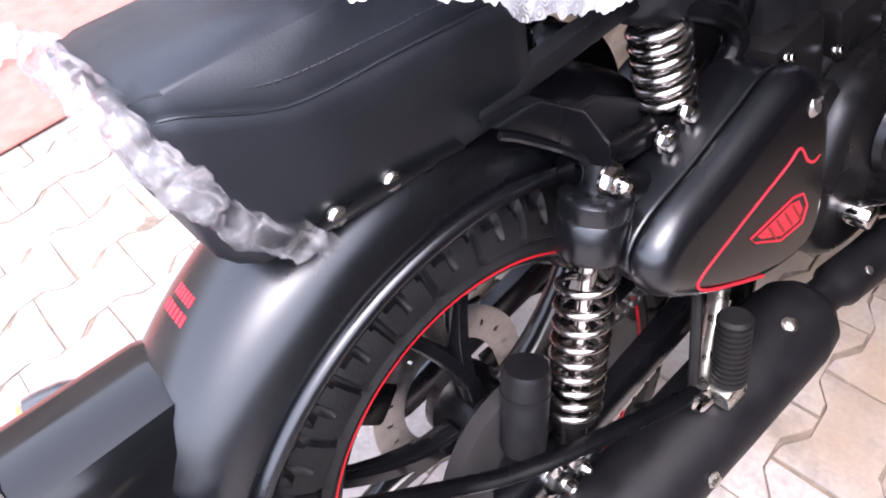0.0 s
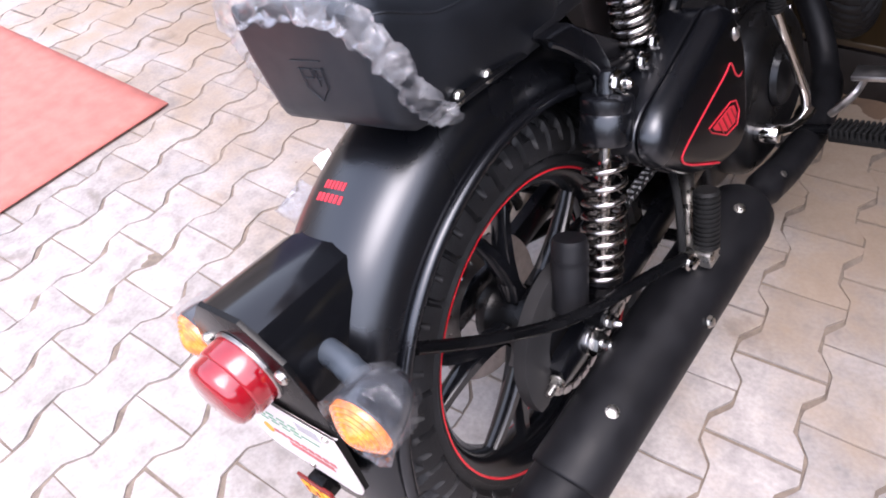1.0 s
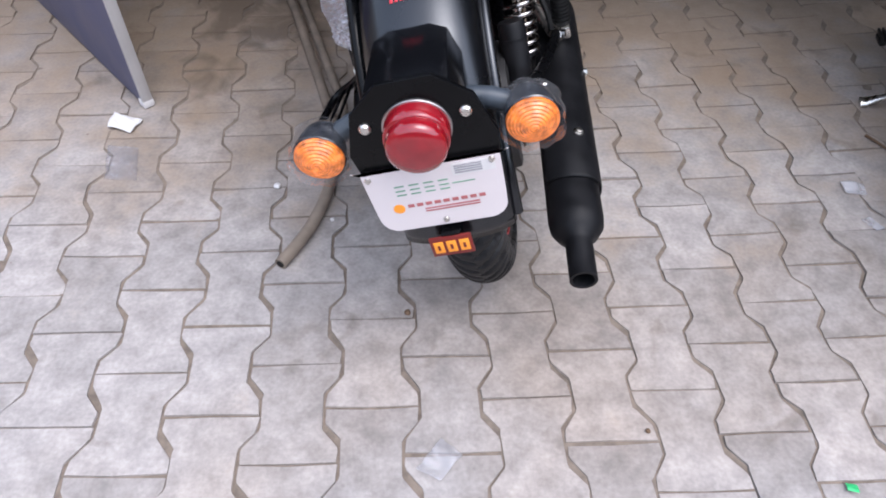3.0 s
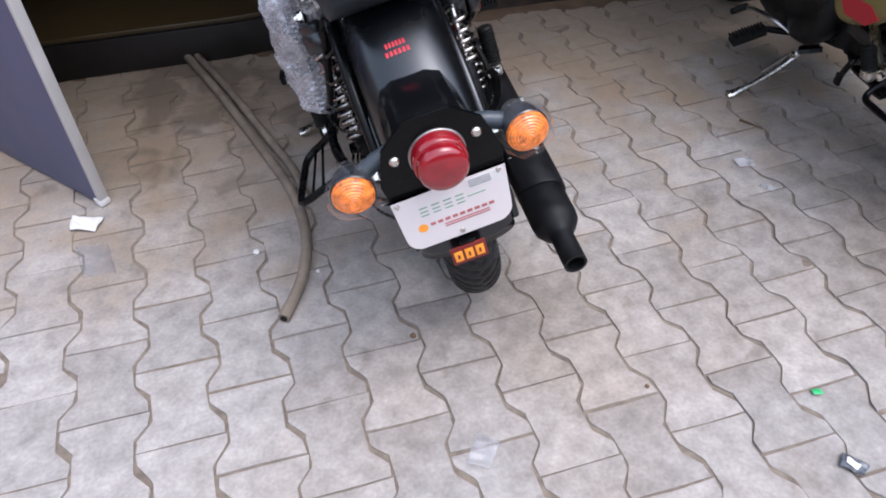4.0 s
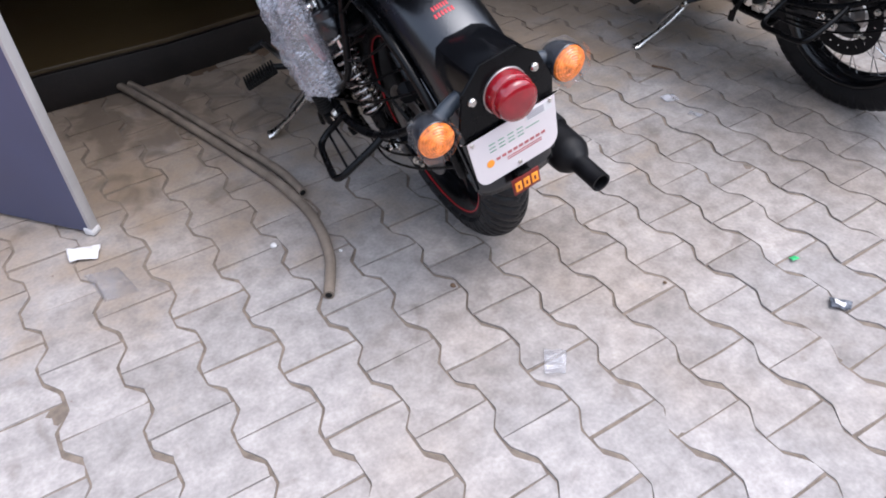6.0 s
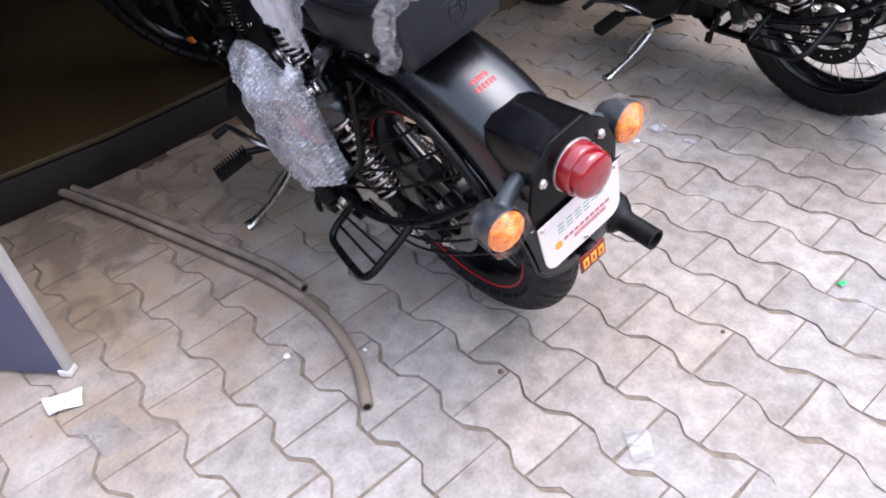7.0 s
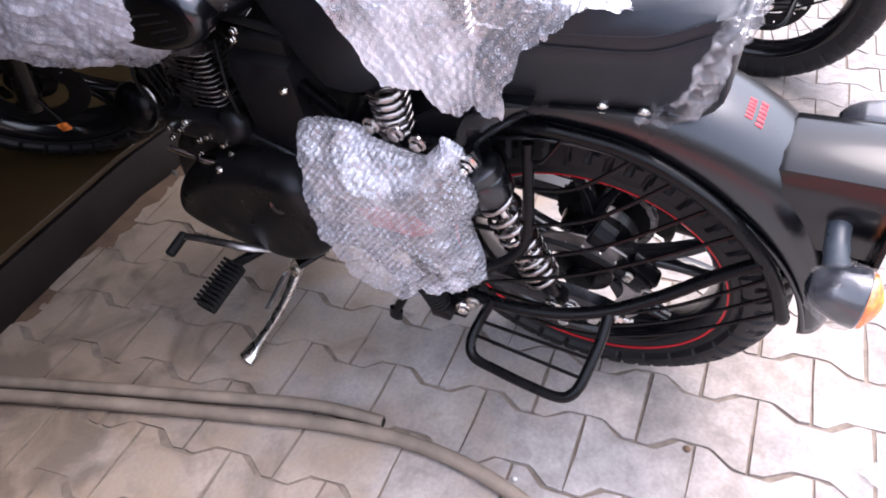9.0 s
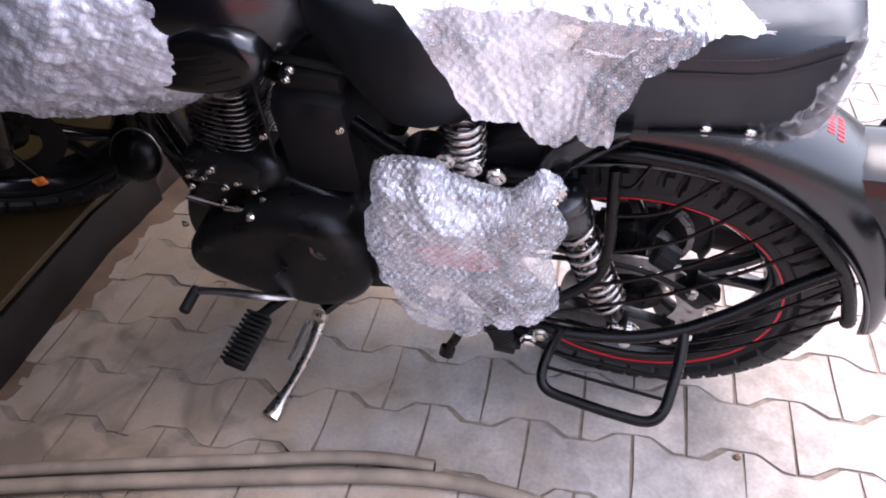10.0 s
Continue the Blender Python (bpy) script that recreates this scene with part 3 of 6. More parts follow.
def shock(parent, s):
    """A rear shock absorber: black cap, chrome coil, chrome rod and lower eye."""
    top, bot = Vector((s * 0.140, 0.130, 0.657)), Vector((s * 0.132, 0.018, 0.348))
    d = (bot - top).normalized()
    L = (bot - top).length
    P = lambda u: top + d * (L * u)
    bm = B()
    lathe(bm, [(0.012, -0.014), (0.013, 0.012), (0.029, 0.014), (0.0332, 0.018), (0.0335, 0.030), (0.032, 0.035), (0.0335, 0.038), (0.0335, 0.070), (0.031, 0.075), (0.02, 0.075)], top, d, 28)
    base = part("shock_absorber", bm, SATIN, parent, "black-capped shock absorber with a chrome coil spring")
    bm = B()
    _, a, b = axes(d)
    pts = []
    h0, h1, turns = 0.078, 0.266, 9.5
    for i in range(int(turns * 16) + 1):
        u = i / (turns * 16)
        v = u ** 0.8
        t = 2 * math.pi * turns * u
        pts.append(top + d * (h0 + (h1 - h0) * v) + 0.0262 * (math.cos(t) * a + math.sin(t) * b))
    tube(bm, pts, 0.0044, 7)
    part("coil_spring", bm, SPRING, base, "chrome coil spring", 60)
    bm = B()
    rod(bm, P(0.2), P(0.93), 0.0085, 12)
    part("damper_rod", bm, CHROME, base, "chrome damper rod")
    bm = B()
    lathe(bm, [(0.012, 0.255), (0.027, 0.258), (0.028, 0.266), (0.018, 0.274), (0.017, 0.305), (0.012, 0.316)], top, d, 20)
    rod(bm, bot + Vector((-s * 0.02, 0, 0)), bot + Vector((s * 0.012, 0, 0)), 0.017, 18, 0.003)
    part("lower_mount", bm, BLACK, base)
    for p, r in ((top, 0.012), (bot, 0.010)):
        bm = B()
        hexbolt(bm, p + Vector((s * 0.012, 0, 0)), (s, 0, 0), r, 0.012)
        lathe(bm, [(r * 0.62, 0.010), (r * 0.62, 0.018), (r * 0.3, 0.022)], p + Vector((s * 0.012, 0, 0)), (s, 0, 0), 12)
        part("nut", bm, CHROME, base, "chrome dome nut")
    return base


def foot_peg(parent, a, b, r, ribs, name="foot_peg"):
    """A peg with a ribbed rubber sleeve."""
    a, b = Vector(a), Vector(b)
    L = (b - a).length
    prof = [(0.0, 0), (r * 0.8, 0.0), (r, 0.004)]
    for i in range(ribs):
        h = 0.006 + (L - 0.012) * i / ribs
        st = (L - 0.012) / ribs
        prof += [(r, h), (r, h + 0.55 * st), (r * 0.84, h + 0.62 * st), (r * 0.84, h + 0.93 * st)]
    prof += [(r, L - 0.004), (r * 0.8, L), (0, L)]
    return part(name, lathe(B(), prof, a, b - a, 18), GRIP, parent, "black ribbed rubber foot peg", 30)


def block_peg(parent, a, b, width, thick, ribs=11):
    """A flat rubber foot rest with upright ribs across it."""
    a, b = Vector(a), Vector(b)
    d = (b - a).normalized()
    w = Vector((0, 0, 1)).cross(d).normalized()
    turn = Matrix((d, w, d.cross(w))).transposed().to_4x4()
    L = (b - a).length
    bm = box(B(), a.lerp(b, 0.5) - Vector((0, 0, thick * 0.25)), (L, width * 0.94, thick * 0.55), 0.004, turn)
    peg = part("foot_peg", bm, GRIP, parent, "black rubber foot peg with raised ribs", 30)
    for k in range(ribs):
        c = a + d * (L * (k + 0.5) / ribs) + Vector((0, 0, thick * 0.12))
        part("rib", box(B(), c, (L / ribs * 0.58, width, thick * 0.62), 0.0012, turn), GRIP, peg)
    return peg


def side_panel(parent, s, paint):
    """A rounded triangular side box with a seam, a red outline and a lock."""
    out = smooth_poly([(0.328, 0.654), (0.362, 0.634), (0.384, 0.575), (0.380, 0.475), (0.355, 0.432), (0.303, 0.432), (0.225, 0.466), (0.148, 0.522), (0.117, 0.558), (0.119, 0.590), (0.148, 0.610), (0.21, 0.624), (0.28, 0.643)], 4)
    p = part("side_panel", prism(B(), out, "yz", s * (0.112 if s > 0 else 0.06), s * (0.172 if s > 0 or paint is KHAKI else 0.13), 0.01, 0.004), paint, parent, "rounded triangular side box", 30)
    lx = (0.176, 0.208) if s > 0 or paint is KHAKI else (0.133, 0.160)
    part("lid", prism(B(), offset(out, -0.004), "yz", s * lx[0], s * lx[1], 0.004, 0.026, 8), paint, p, "satin side cover", 30)
    if s < 0:
        bm = prism(B(), [(0.20, 0.488), (0.24, 0.458), (0.32, 0.458), (0.34, 0.492), (0.30, 0.512), (0.23, 0.512)], "yz", -(lx[1] - 0.002), -(lx[1] + 0.002), 0, 0)
        part("emblem", bm, REDDECAL, p, "red emblem shape")
    if s > 0:
        line = curve_pts([(0.2055, 0.366, 0.552), (0.2075, 0.350, 0.546), (0.2078, 0.336, 0.556), (0.2078, 0.322, 0.580), (0.2078, 0.300, 0.573), (0.2078, 0.235, 0.558), (0.2078, 0.170, 0.541), (0.2075, 0.161, 0.530), (0.2078, 0.175, 0.514), (0.2078, 0.215, 0.487), (0.2078, 0.262, 0.458)], 5)
        part("pinstripe", tube(B(), line, 0.0017, 6), REDDECAL, p, "red pinstripe outline")
        bm = B()
        wing = [(0.240, 0.527), (0.312, 0.526), (0.330, 0.518), (0.338, 0.497), (0.329, 0.480), (0.291, 0.485), (0.248, 0.516)]
        part("emblem", tube(bm, [(0.2083, y, z) for y, z in wing], 0.0013, 6, True), REDDECAL, p, "red winged emblem outline")
        inner = [(0.296 + (y - 0.296) * 0.78, 0.506 + (z - 0.506) * 0.72) for y, z in wing]
        part("emblem_field", prism(B(), inner, "yz", s * 0.206, s * 0.2087, 0, 0), REDDECAL, p, "red emblem field")
        for k in range(4):
            bm = B()
            a0 = Vector((0.268 + 0.014 * k, 0.5195 - 0.001 * k))
            prism(bm, [(a0.x, a0.y), (a0.x + 0.003, a0.y), (a0.x + 0.016, a0.y - 0.026), (a0.x + 0.013, a0.y - 0.026)], "yz", s * 0.206, s * 0.2093, 0, 0)
            part("emblem_line", bm, DARKRED, p)
        bm = B()
        lathe(bm, [(0, 0), (0.013, 0), (0.014, 0.006), (0.011, 0.012), (0.0, 0.013)], (0.197, 0.345, 0.612), (0.9, 0.3, 0.3), 20)
        box(bm, (0.2085, 0.349, 0.616), (0.003, 0.014, 0.003), 0.0006)
        part("lock", bm, STEEL, p, "round steel lock")
    return p


def chain_path():
    r1, r2, c2 = 0.088, 0.038, Vector((0.085, 0.545, 0.375))
    pts = []
    base = math.atan2(c2.z - 0.32, c2.y)
    off = math.acos((r1 - r2) / math.hypot(c2.y, c2.z - 0.32))
    for k in range(25):
        a = base + off + (2 * math.pi - 2 * off) * k / 24
        pts.append(Vector((0.085, r1 * math.cos(a), 0.32 + r1 * math.sin(a))))
    for k in range(11):
        a = base - off + 2 * off * k / 10
        pts.append(Vector((0.085, c2.y + r2 * math.cos(a), c2.z + r2 * math.sin(a))))
    return pts


def resample(pts, step, closed=False):
    pts = pts + [pts[0]] if closed else pts
    out, need = [], 0.0
    for a, b in zip(pts, pts[1:]):
        L = (b - a).length
        while need <= L:
            out.append((a + (b - a) * (need / max(L, 1e-9)), (b - a).normalized()))
            need += step
        need -= L
    return out


def motorcycle(m, label, group, wire=False, paint=None, wrapped=True, front=(1.27, 0.46), steer=33):
    paint = paint or SATIN
    bike = thing("motorcycle", m, label, "motorcycle", group)
    P = lambda name, bm, mat, lab="", ang=38, par=bike: part(name, bm, mat, par, lab, ang)

    # wheels
    wheel(bike, "rear_wheel", Matrix.Translation(AXLE), wire)
    fw = Matrix.Translation((0.0, front[0], front[1])) @ Matrix.Rotation(radians(steer), 4, Vector((0, -0.45, 0.9)))
    wheel(bike, "front_wheel", fw, wire, MATT)

    # rear mudguard: deep round section, beaded edge
    bm = B()
    rings = []
    for i in range(49):
        a = radians(48 + (171 - 48) * i / 48)
        ring = []
        for j in range(25):
            t = -1 + 2 * j / 24
            q = math.pi / 2 * t
            x = 0.090 * math.copysign(abs(math.sin(q)) ** 0.85, q)
            crown = lerp_table([(48, 0.085), (128, 0.085), (150, 0.060), (171, 0.042)], math.degrees(a))
            r = lerp_table([(48, 0.348), (140, 0.346), (171, 0.338)], math.degrees(a)) + crown * max(math.cos(q), 0) ** 0.75
            ring.append((x, r * math.cos(a), 0.32 + r * math.sin(a)))
        rings.append(ring)
    loft(bm, rings, False, False)
    fender = P("mudguard", bm, paint, "satin rear mudguard with a rounded crown", 60)
    sol = fender.modifiers.new("thickness", "SOLIDIFY")
    sol.thickness, sol.offset = 0.003, -1
    for s in (-1, 1):
        bm = B()
        arc = [(s * 0.0925, (0.350 - 0.0001 * max(0, a - 120)) * math.cos(radians(a)), 0.32 + (0.350 - 0.0001 * max(0, a - 120)) * math.sin(radians(a))) for a in range(52, 172, 3)]
        tube(bm, arc, 0.0085 if s > 0 else 0.0035, 10)
        part("bead", bm, paint, fender, "rolled edge")
        if s > 0:
            continue
        # round stay that follows the mudguard
        line = curve_pts([(s * 0.090, 0.085, 0.684), (s * 0.097, 0.060, 0.690), (s * 0.100, 0.02, 0.694), (s * 0.101, -0.07, 0.684), (s * 0.101, -0.15, 0.645), (s * 0.101, -0.215, 0.590), (s * 0.101, -0.27, 0.515), (s * 0.101, -0.303, 0.430), (s * 0.098, -0.306, 0.412)], 7)
        P("mudguard_stay", tube(B(), line, 0.0105, 12), BLACK, "black tube along the mudguard edge")
    # lettering on the crown, as plain bars
    for row, (a0, wd) in enumerate(((116.4, 0.036), (118.5, 0.044))):
        for k in range(6):
            bm = B()
            a = radians(a0)
            dx = -0.008 + (k - 2.5) * wd / 6
            r = 0.346 + 0.085 * math.cos(math.asin((abs(dx) / 0.09) ** (1 / 0.85))) ** 0.75 + 0.0004
            c = Vector((dx, r * math.cos(a), 0.32 + r * math.sin(a)))
            box(bm, c, (wd / 6 * 0.66, 0.0100, 0.0010), 0.0002, Matrix.Rotation(a - math.pi / 2, 4, "X"))
            part("decal_bar", bm, REDDECAL, fender, "red decal lettering as plain bars")

    # tail lamp housing
    off = -0.007
    bm = B()
    sec = [(-0.052, 0.0), (-0.030, 0.010), (0.030, 0.010), (0.052, 0.0), (0.066, -0.030), (0.068, -0.12), (-0.068, -0.12), (-0.066, -0.030)]
    rings = []
    for y, top, k in ((-0.232, 0.655, 0.88), (-0.236, 0.662, 0.95), (-0.25, 0.666, 1.0), (-0.372, 0.672, 1.05)):
        rings.append([(off + x * k, y - (0.035 if (z < -0.1 and y > -0.3) else 0.0), top + z * (1.0 if z > -0.05 else 0.95)) for x, z in sec])
    loft(bm, rings)
    tail = P("tail_housing", bm, GLOSS, "gloss black tail lamp housing", 30)
    bm = B()
    edge = [(off + x * 0.97, -0.2325 - (0.035 if z < -0.1 else 0), 0.660 + z * 0.98) for x, z in (sec[6], sec[7], sec[0], sec[1], sec[2], sec[3], sec[4], sec[5])]
    part("edge_trim", tube(bm, edge, 0.0042, 8), TRIM, tail, "pale rubber edge trim")
    pan = [(-0.036, 0.684), (0.036, 0.684), (0.082, 0.645), (0.102, 0.580), (0.096, 0.535), (0.086, 0.44), (-0.086, 0.44), (-0.096, 0.535), (-0.102, 0.580), (-0.082, 0.645)]
    part("back_panel", prism(B(), [(off + a, b) for a, b in pan], "xz", -0.372, -0.3785, 0, 0.0015, 2), BLACK, tail, "gloss black back panel", 30)
    for s in (-1, 1):
        bm = B()
        lathe(bm, [(0, 0), (0.0085, 0), (0.0085, 0.003), (0.006, 0.006), (0, 0.0065)], (off + s * 0.067, -0.3785, 0.623), (0, -1, 0), 16)
        part("panel_screw", bm, ZINC, tail, "bright screw head")
    bm = B()
    lathe(bm, [(0.0464, 0), (0.0464, 0.003), (0.0455, 0.004), (0.0445, 0.004)], (off, -0.3785, 0.610), (0, -1, -0.02), 40)
    part("lamp_ring", bm, STEEL, tail, "thin bright lamp ring")
    bm = B()
    lathe(bm, [(0.044, 0.004), (0.044, 0.026), (0.0425, 0.0285), (0.0405, 0.029), (0.0405, 0.040), (0.039, 0.046), (0.034, 0.050), (0.022, 0.053), (0.0, 0.0545)], (off, -0.3785, 0.610), (0, -1, -0.02), 40)
    part("tail_lens", bm, REDLENS, tail, "round red tail lamp lens", 50)
    # number plate with printing as plain bars
    pl = smooth_poly([(-0.099, 0.548), (-0.099, 0.547), (0.097, 0.548), (0.0975, 0.547), (0.094, 0.47), (0.090, 0.445), (0.075, 0.431), (0.05, 0.429), (-0.055, 0.429), (-0.08, 0.431), (-0.0935, 0.445), (-0.097, 0.47)], 2)
    plate = part("number_plate", prism(B(), [(off + a, b) for a, b in pl], "xz", -0.381, -0.3835, 0, 0.0006, 1), WHITE, tail, "white temporary plate with unreadable bars", 30)
    plate.parent = tail

    def bar(name, x0, x1, z0, z1, mat, par=None, y=-0.3842):
        part(name, box(B(), (off + (x0 + x1) / 2, y, (z0 + z1) / 2), (x1 - x0, 0.001, z1 - z0), 0), mat, par or plate)
    for k in range(4):
        for z in (0.500, 0.508, 0.5165):
            bar("ink_bar", -0.058 + 0.021 * k, -0.044 + 0.021 * k, z, z + 0.0016, INKGREEN)
    bar("ink_bar", 0.024, 0.056, 0.508, 0.5092, INKGREEN)
    for k in range(9):
        bar("print_bar", -0.048 + 0.0130 * k, -0.0390 + 0.0130 * k, 0.4750, 0.4805, INKRED)
    for k in range(2):
        bar("print_bar", -0.025, 0.055, 0.4670 - 0.005 * k, 0.4688 - 0.005 * k, INKRED)
    bm = B()
    lathe(bm, [(0, 0), (0.0085, 0), (0.0085, 0.001), (0, 0.001)], (off - 0.062, -0.3836, 0.475), (0, -1, 0), 18)
    part("round_mark", bm, ORANGE, plate)
    bar("sticker", 0.028, 0.088, 0.522, 0.543, PAPER, y=-0.3838)
    for k in range(4):
        bar("sticker_bar", 0.032, 0.070, 0.5255 + 0.0042 * k, 0.5275 + 0.0042 * k, INKGREY, y=-0.3848)
    for x, z in ((-0.09, 0.538), (0.085, 0.54), (0.0, 0.44)):
        bm = B()
        lathe(bm, [(0, 0), (0.005, 0), (0.004, 0.003), (0, 0.0035)], (off + x, -0.3836, z), (0, -1, 0), 12)
        part("plate_screw", bm, ZINC, plate)
    # small dealer sticker plate below
    st = part("small_sign", box(B(), (off - 0.002, -0.396, 0.396), (0.064, 0.004, 0.040), 0.001), DARKRED, tail, "small dark red sign with orange bars")
    for k in range(3):
        part("sign_bar", box(B(), (off - 0.0215 + 0.0195 * k, -0.3988, 0.396), (0.015, 0.0012, 0.024), 0.0004), ORANGE, st)
        part("sign_bar", box(B(), (off - 0.0215 + 0.0195 * k, -0.3996, 0.396), (0.004, 0.0012, 0.010), 0.0003), DARKRED, st)
    part("bracket", box(B(), (off, -0.386, 0.404), (0.03, 0.020, 0.03), 0.003), BLACK, tail)

    # indicators on sleeves, with clear film left on
    for s in (-1, 1):
        c = Vector((off + s * 0.147, -0.365, 0.580))
        bm = B()
        rings = [(0.0, -0.062), (0.012, -0.060), (0.022, -0.052), (0.031, -0.036), (0.0365, -0.014), (0.0375, 0.0), (0.036, 0.002)]
        lathe(bm, rings, c, (s * 0.06, -1, -0.02), 32)
        ind = P("indicator", bm, SMOKE, "dark indicator with an amber lens in clear film", 40)
        bm = B()
        lathe(bm, [(0.0355, 0.0), (0.0355, 0.006)] + [(0.0345 * (1 - k / 16), 0.008 + 0.015 * math.sin(math.pi / 2 * k / 16) - 0.0012 * (k % 2)) for k in range(16)] + [(0.0, 0.023)], c, (s * 0.06, -1, -0.02), 40)
        part("amber_lens", bm, AMBER, ind, "round amber lens", 40)
        bm = B()
        tube(bm, curve_pts([(off + s * 0.062, -0.325, 0.606), (off + s * 0.09, -0.327, 0.600), (off + s * 0.118, -0.332, 0.590), (off + s * 0.132, -0.338, 0.584)], 4), [0.0145] * 5 + [0.0155, 0.0145, 0.0155, 0.0145, 0.0155, 0.0145, 0.0155, 0.0135], 16)
        part("stalk", bm, GREYPLASTIC, ind, "grey ribbed stalk sleeve", 60)
        if wrapped:
            bm = B()
            def film(u, v, s=s, c=c):
                a, h = 2 * math.pi * u, -0.058 + 0.072 * v
                r = 0.0405 * (1 - 0.45 * max(0, 0.35 - v) / 0.35) * (1 + 0.10 * max(0, v - 0.85) / 0.15)
                q = Vector((r * math.cos(a), h, r * math.sin(a)))
                r *= 1 + 0.16 * noise.noise(q * 55 + Vector((s * 7, 0, 0)))
                return c + Vector((r * math.cos(a), -h, r * math.sin(a)))
            grid(bm, 41, 17, film)
            part("film", bm, THINCLEAR, ind, "crumpled clear protective film", 80)

    # pillion seat
    bm = B()
    rings = []
    for y, w, sc, drop in ((-0.166, 0.085, 0.70, 0.02), (-0.163, 0.096, 0.86, 0.008), (-0.155, 0.104, 0.95, 0.002), (-0.14, 0.109, 1.0, 0.0), (-0.08, 0.113, 1.0, 0.0), (0.0, 0.117, 1.0, 0.0), (0.05, 0.118, 1.0, 0.0), (0.095, 0.118, 0.99, 0.0), (0.110, 0.116, 0.96, 0.003), (0.118, 0.108, 0.85, 0.012)):
        zb = 0.740 - 0.05 * y + max(0.0, -0.12 - y) * 0.35
        zc = 0.843 - 0.09 * y + max(0.0, -0.08 - y) * 0.4
        zt = 0.893 - 0.06 * y
        zm = (zb + zt) / 2
        half = [(0.55, zb), (0.86, zb), (0.905, zb + 0.010), (0.94, zb + 0.035), (1.0, zb + 0.075), (1.01, zc - 0.014), (1.0, zc - 0.004), (0.985, zc - 0.001), (0.985, zc + 0.002), (0.965, zc + 0.012), (0.88, zt - 0.008), (0.70, zt), (0.35, zt + 0.003), (0.0, zt + 0.004)]
        ring = [(w * a, y, zm + (z - zm) * sc) for a, z in half] + [(-w * a, y, zm + (z - zm) * sc) for a, z in half[-2::-1]]
        rings.append(ring)
    loft(bm, rings)
    seat = P("pillion_seat", bm, LEATHER, "black leatherette pillion seat with stitched piping", 50)
    for s in (-1, 1):
        for dz, rr in ((0.0, 0.0011),):
            line = curve_pts([(s * 0.06, -0.1625, 0.876 + dz * 0.4), (s * 0.094, -0.157, 0.8785 + dz * 0.6), (s * (0.108 - dz * 0.1), -0.14, 0.878 + dz), (s * (0.1125 - dz * 0.2), -0.08, 0.850 + dz), (s * (0.117 - dz * 0.25), 0.0, 0.843 + dz), (s * (0.119 - dz * 0.25), 0.06, 0.8375 + dz), (s * (0.118 - dz * 0.25), 0.105, 0.8335 + dz)], 6)
            part("piping", tube(B(), line, rr, 6), LEATHER, seat)
        bm = B()
        seam = curve_pts([(s * 0.07, -0.1605, 0.886), (s * 0.093, -0.150, 0.889), (s * 0.1035, -0.13, 0.886), (s * 0.1085, -0.08, 0.866), (s * 0.1125, 0.0, 0.857), (s * 0.1135, 0.06, 0.852), (s * 0.1125, 0.105, 0.848)], 12)
        for p_, d_ in resample(seam, 0.0062):
            tube(bm, [p_ - d_ * 0.0021, p_ + d_ * 0.0021], 0.0008, 5)
        part("stitching", bm, STITCH, seat, "row of stitches along the piping", 60)
        part("seat_strap", tube(B(), curve_pts([(s * 0.098, -0.125, 0.757), (s * 0.102, -0.085, 0.758), (s * 0.103, -0.034, 0.755), (s * 0.102, 0.03, 0.745)], 5), 0.011, 8, flat=0.3), BLACK, seat)
        for y, z in ((-0.034, 0.7555), (-0.083, 0.759)):
            part("seat_bolt", lathe(B(), [(0, 0), (0.0082, 0), (0.0080, 0.003), (0.0055, 0.0055), (0, 0.006)], (s * 0.1050, y, z), (s, 0, 0), 12), ZINC, seat, "bright seat bolt")
    # embossed shield on the seat's back
    bm = B()
    for z, x0, x1 in ((0.842, -0.024, 0.024), (0.833, -0.018, 0.004), (0.833, 0.010, 0.024), (0.823, -0.012, 0.004), (0.823, 0.010, 0.022)):
        tube(bm, [(x0, -0.1668, z), (x1, -0.1668, z)], 0.0006, 5)
    for pts in ([(-0.012, -0.1672, 0.835), (-0.013, -0.1672, 0.812), (0.003, -0.1668, 0.797), (0.020, -0.1672, 0.812), (0.022, -0.1672, 0.835)], [(0.004, -0.1670, 0.833), (0.004, -0.1670, 0.823)], [(0.010, -0.1670, 0.833), (0.010, -0.1670, 0.814)]):
        tube(bm, pts, 0.0006, 5)
    part("embossed_shield", bm, LEATHER, seat)

    # rider saddle on coil springs
    bm = B()
    rings = []
    for y, w, z0, z1 in ((0.225, 0.085, 0.755, 0.85), (0.235, 0.11, 0.735, 0.865), (0.27, 0.124, 0.715, 0.872), (0.32, 0.126, 0.698, 0.872), (0.36, 0.118, 0.692, 0.872), (0.40, 0.102, 0.712, 0.872), (0.45, 0.08, 0.755, 0.872), (0.485, 0.065, 0.795, 0.868), (0.50, 0.045, 0.82, 0.855)):
        half = [(0.5, z0), (0.88, z0), (0.97, z0 + 0.012), (1.0, z0 + (z1 - z0) * 0.5), (0.97, z1 - 0.02), (0.85, z1 - 0.006), (0.5, z1), (0.0, z1 + 0.002)]
        rings.append([(w * a, y, z) for a, z in half] + [(-w * a, y, z) for a, z in half[-2::-1]])
    loft(bm, rings)
    saddle = P("rider_saddle", bm, LEATHER, "black rider saddle", 50)
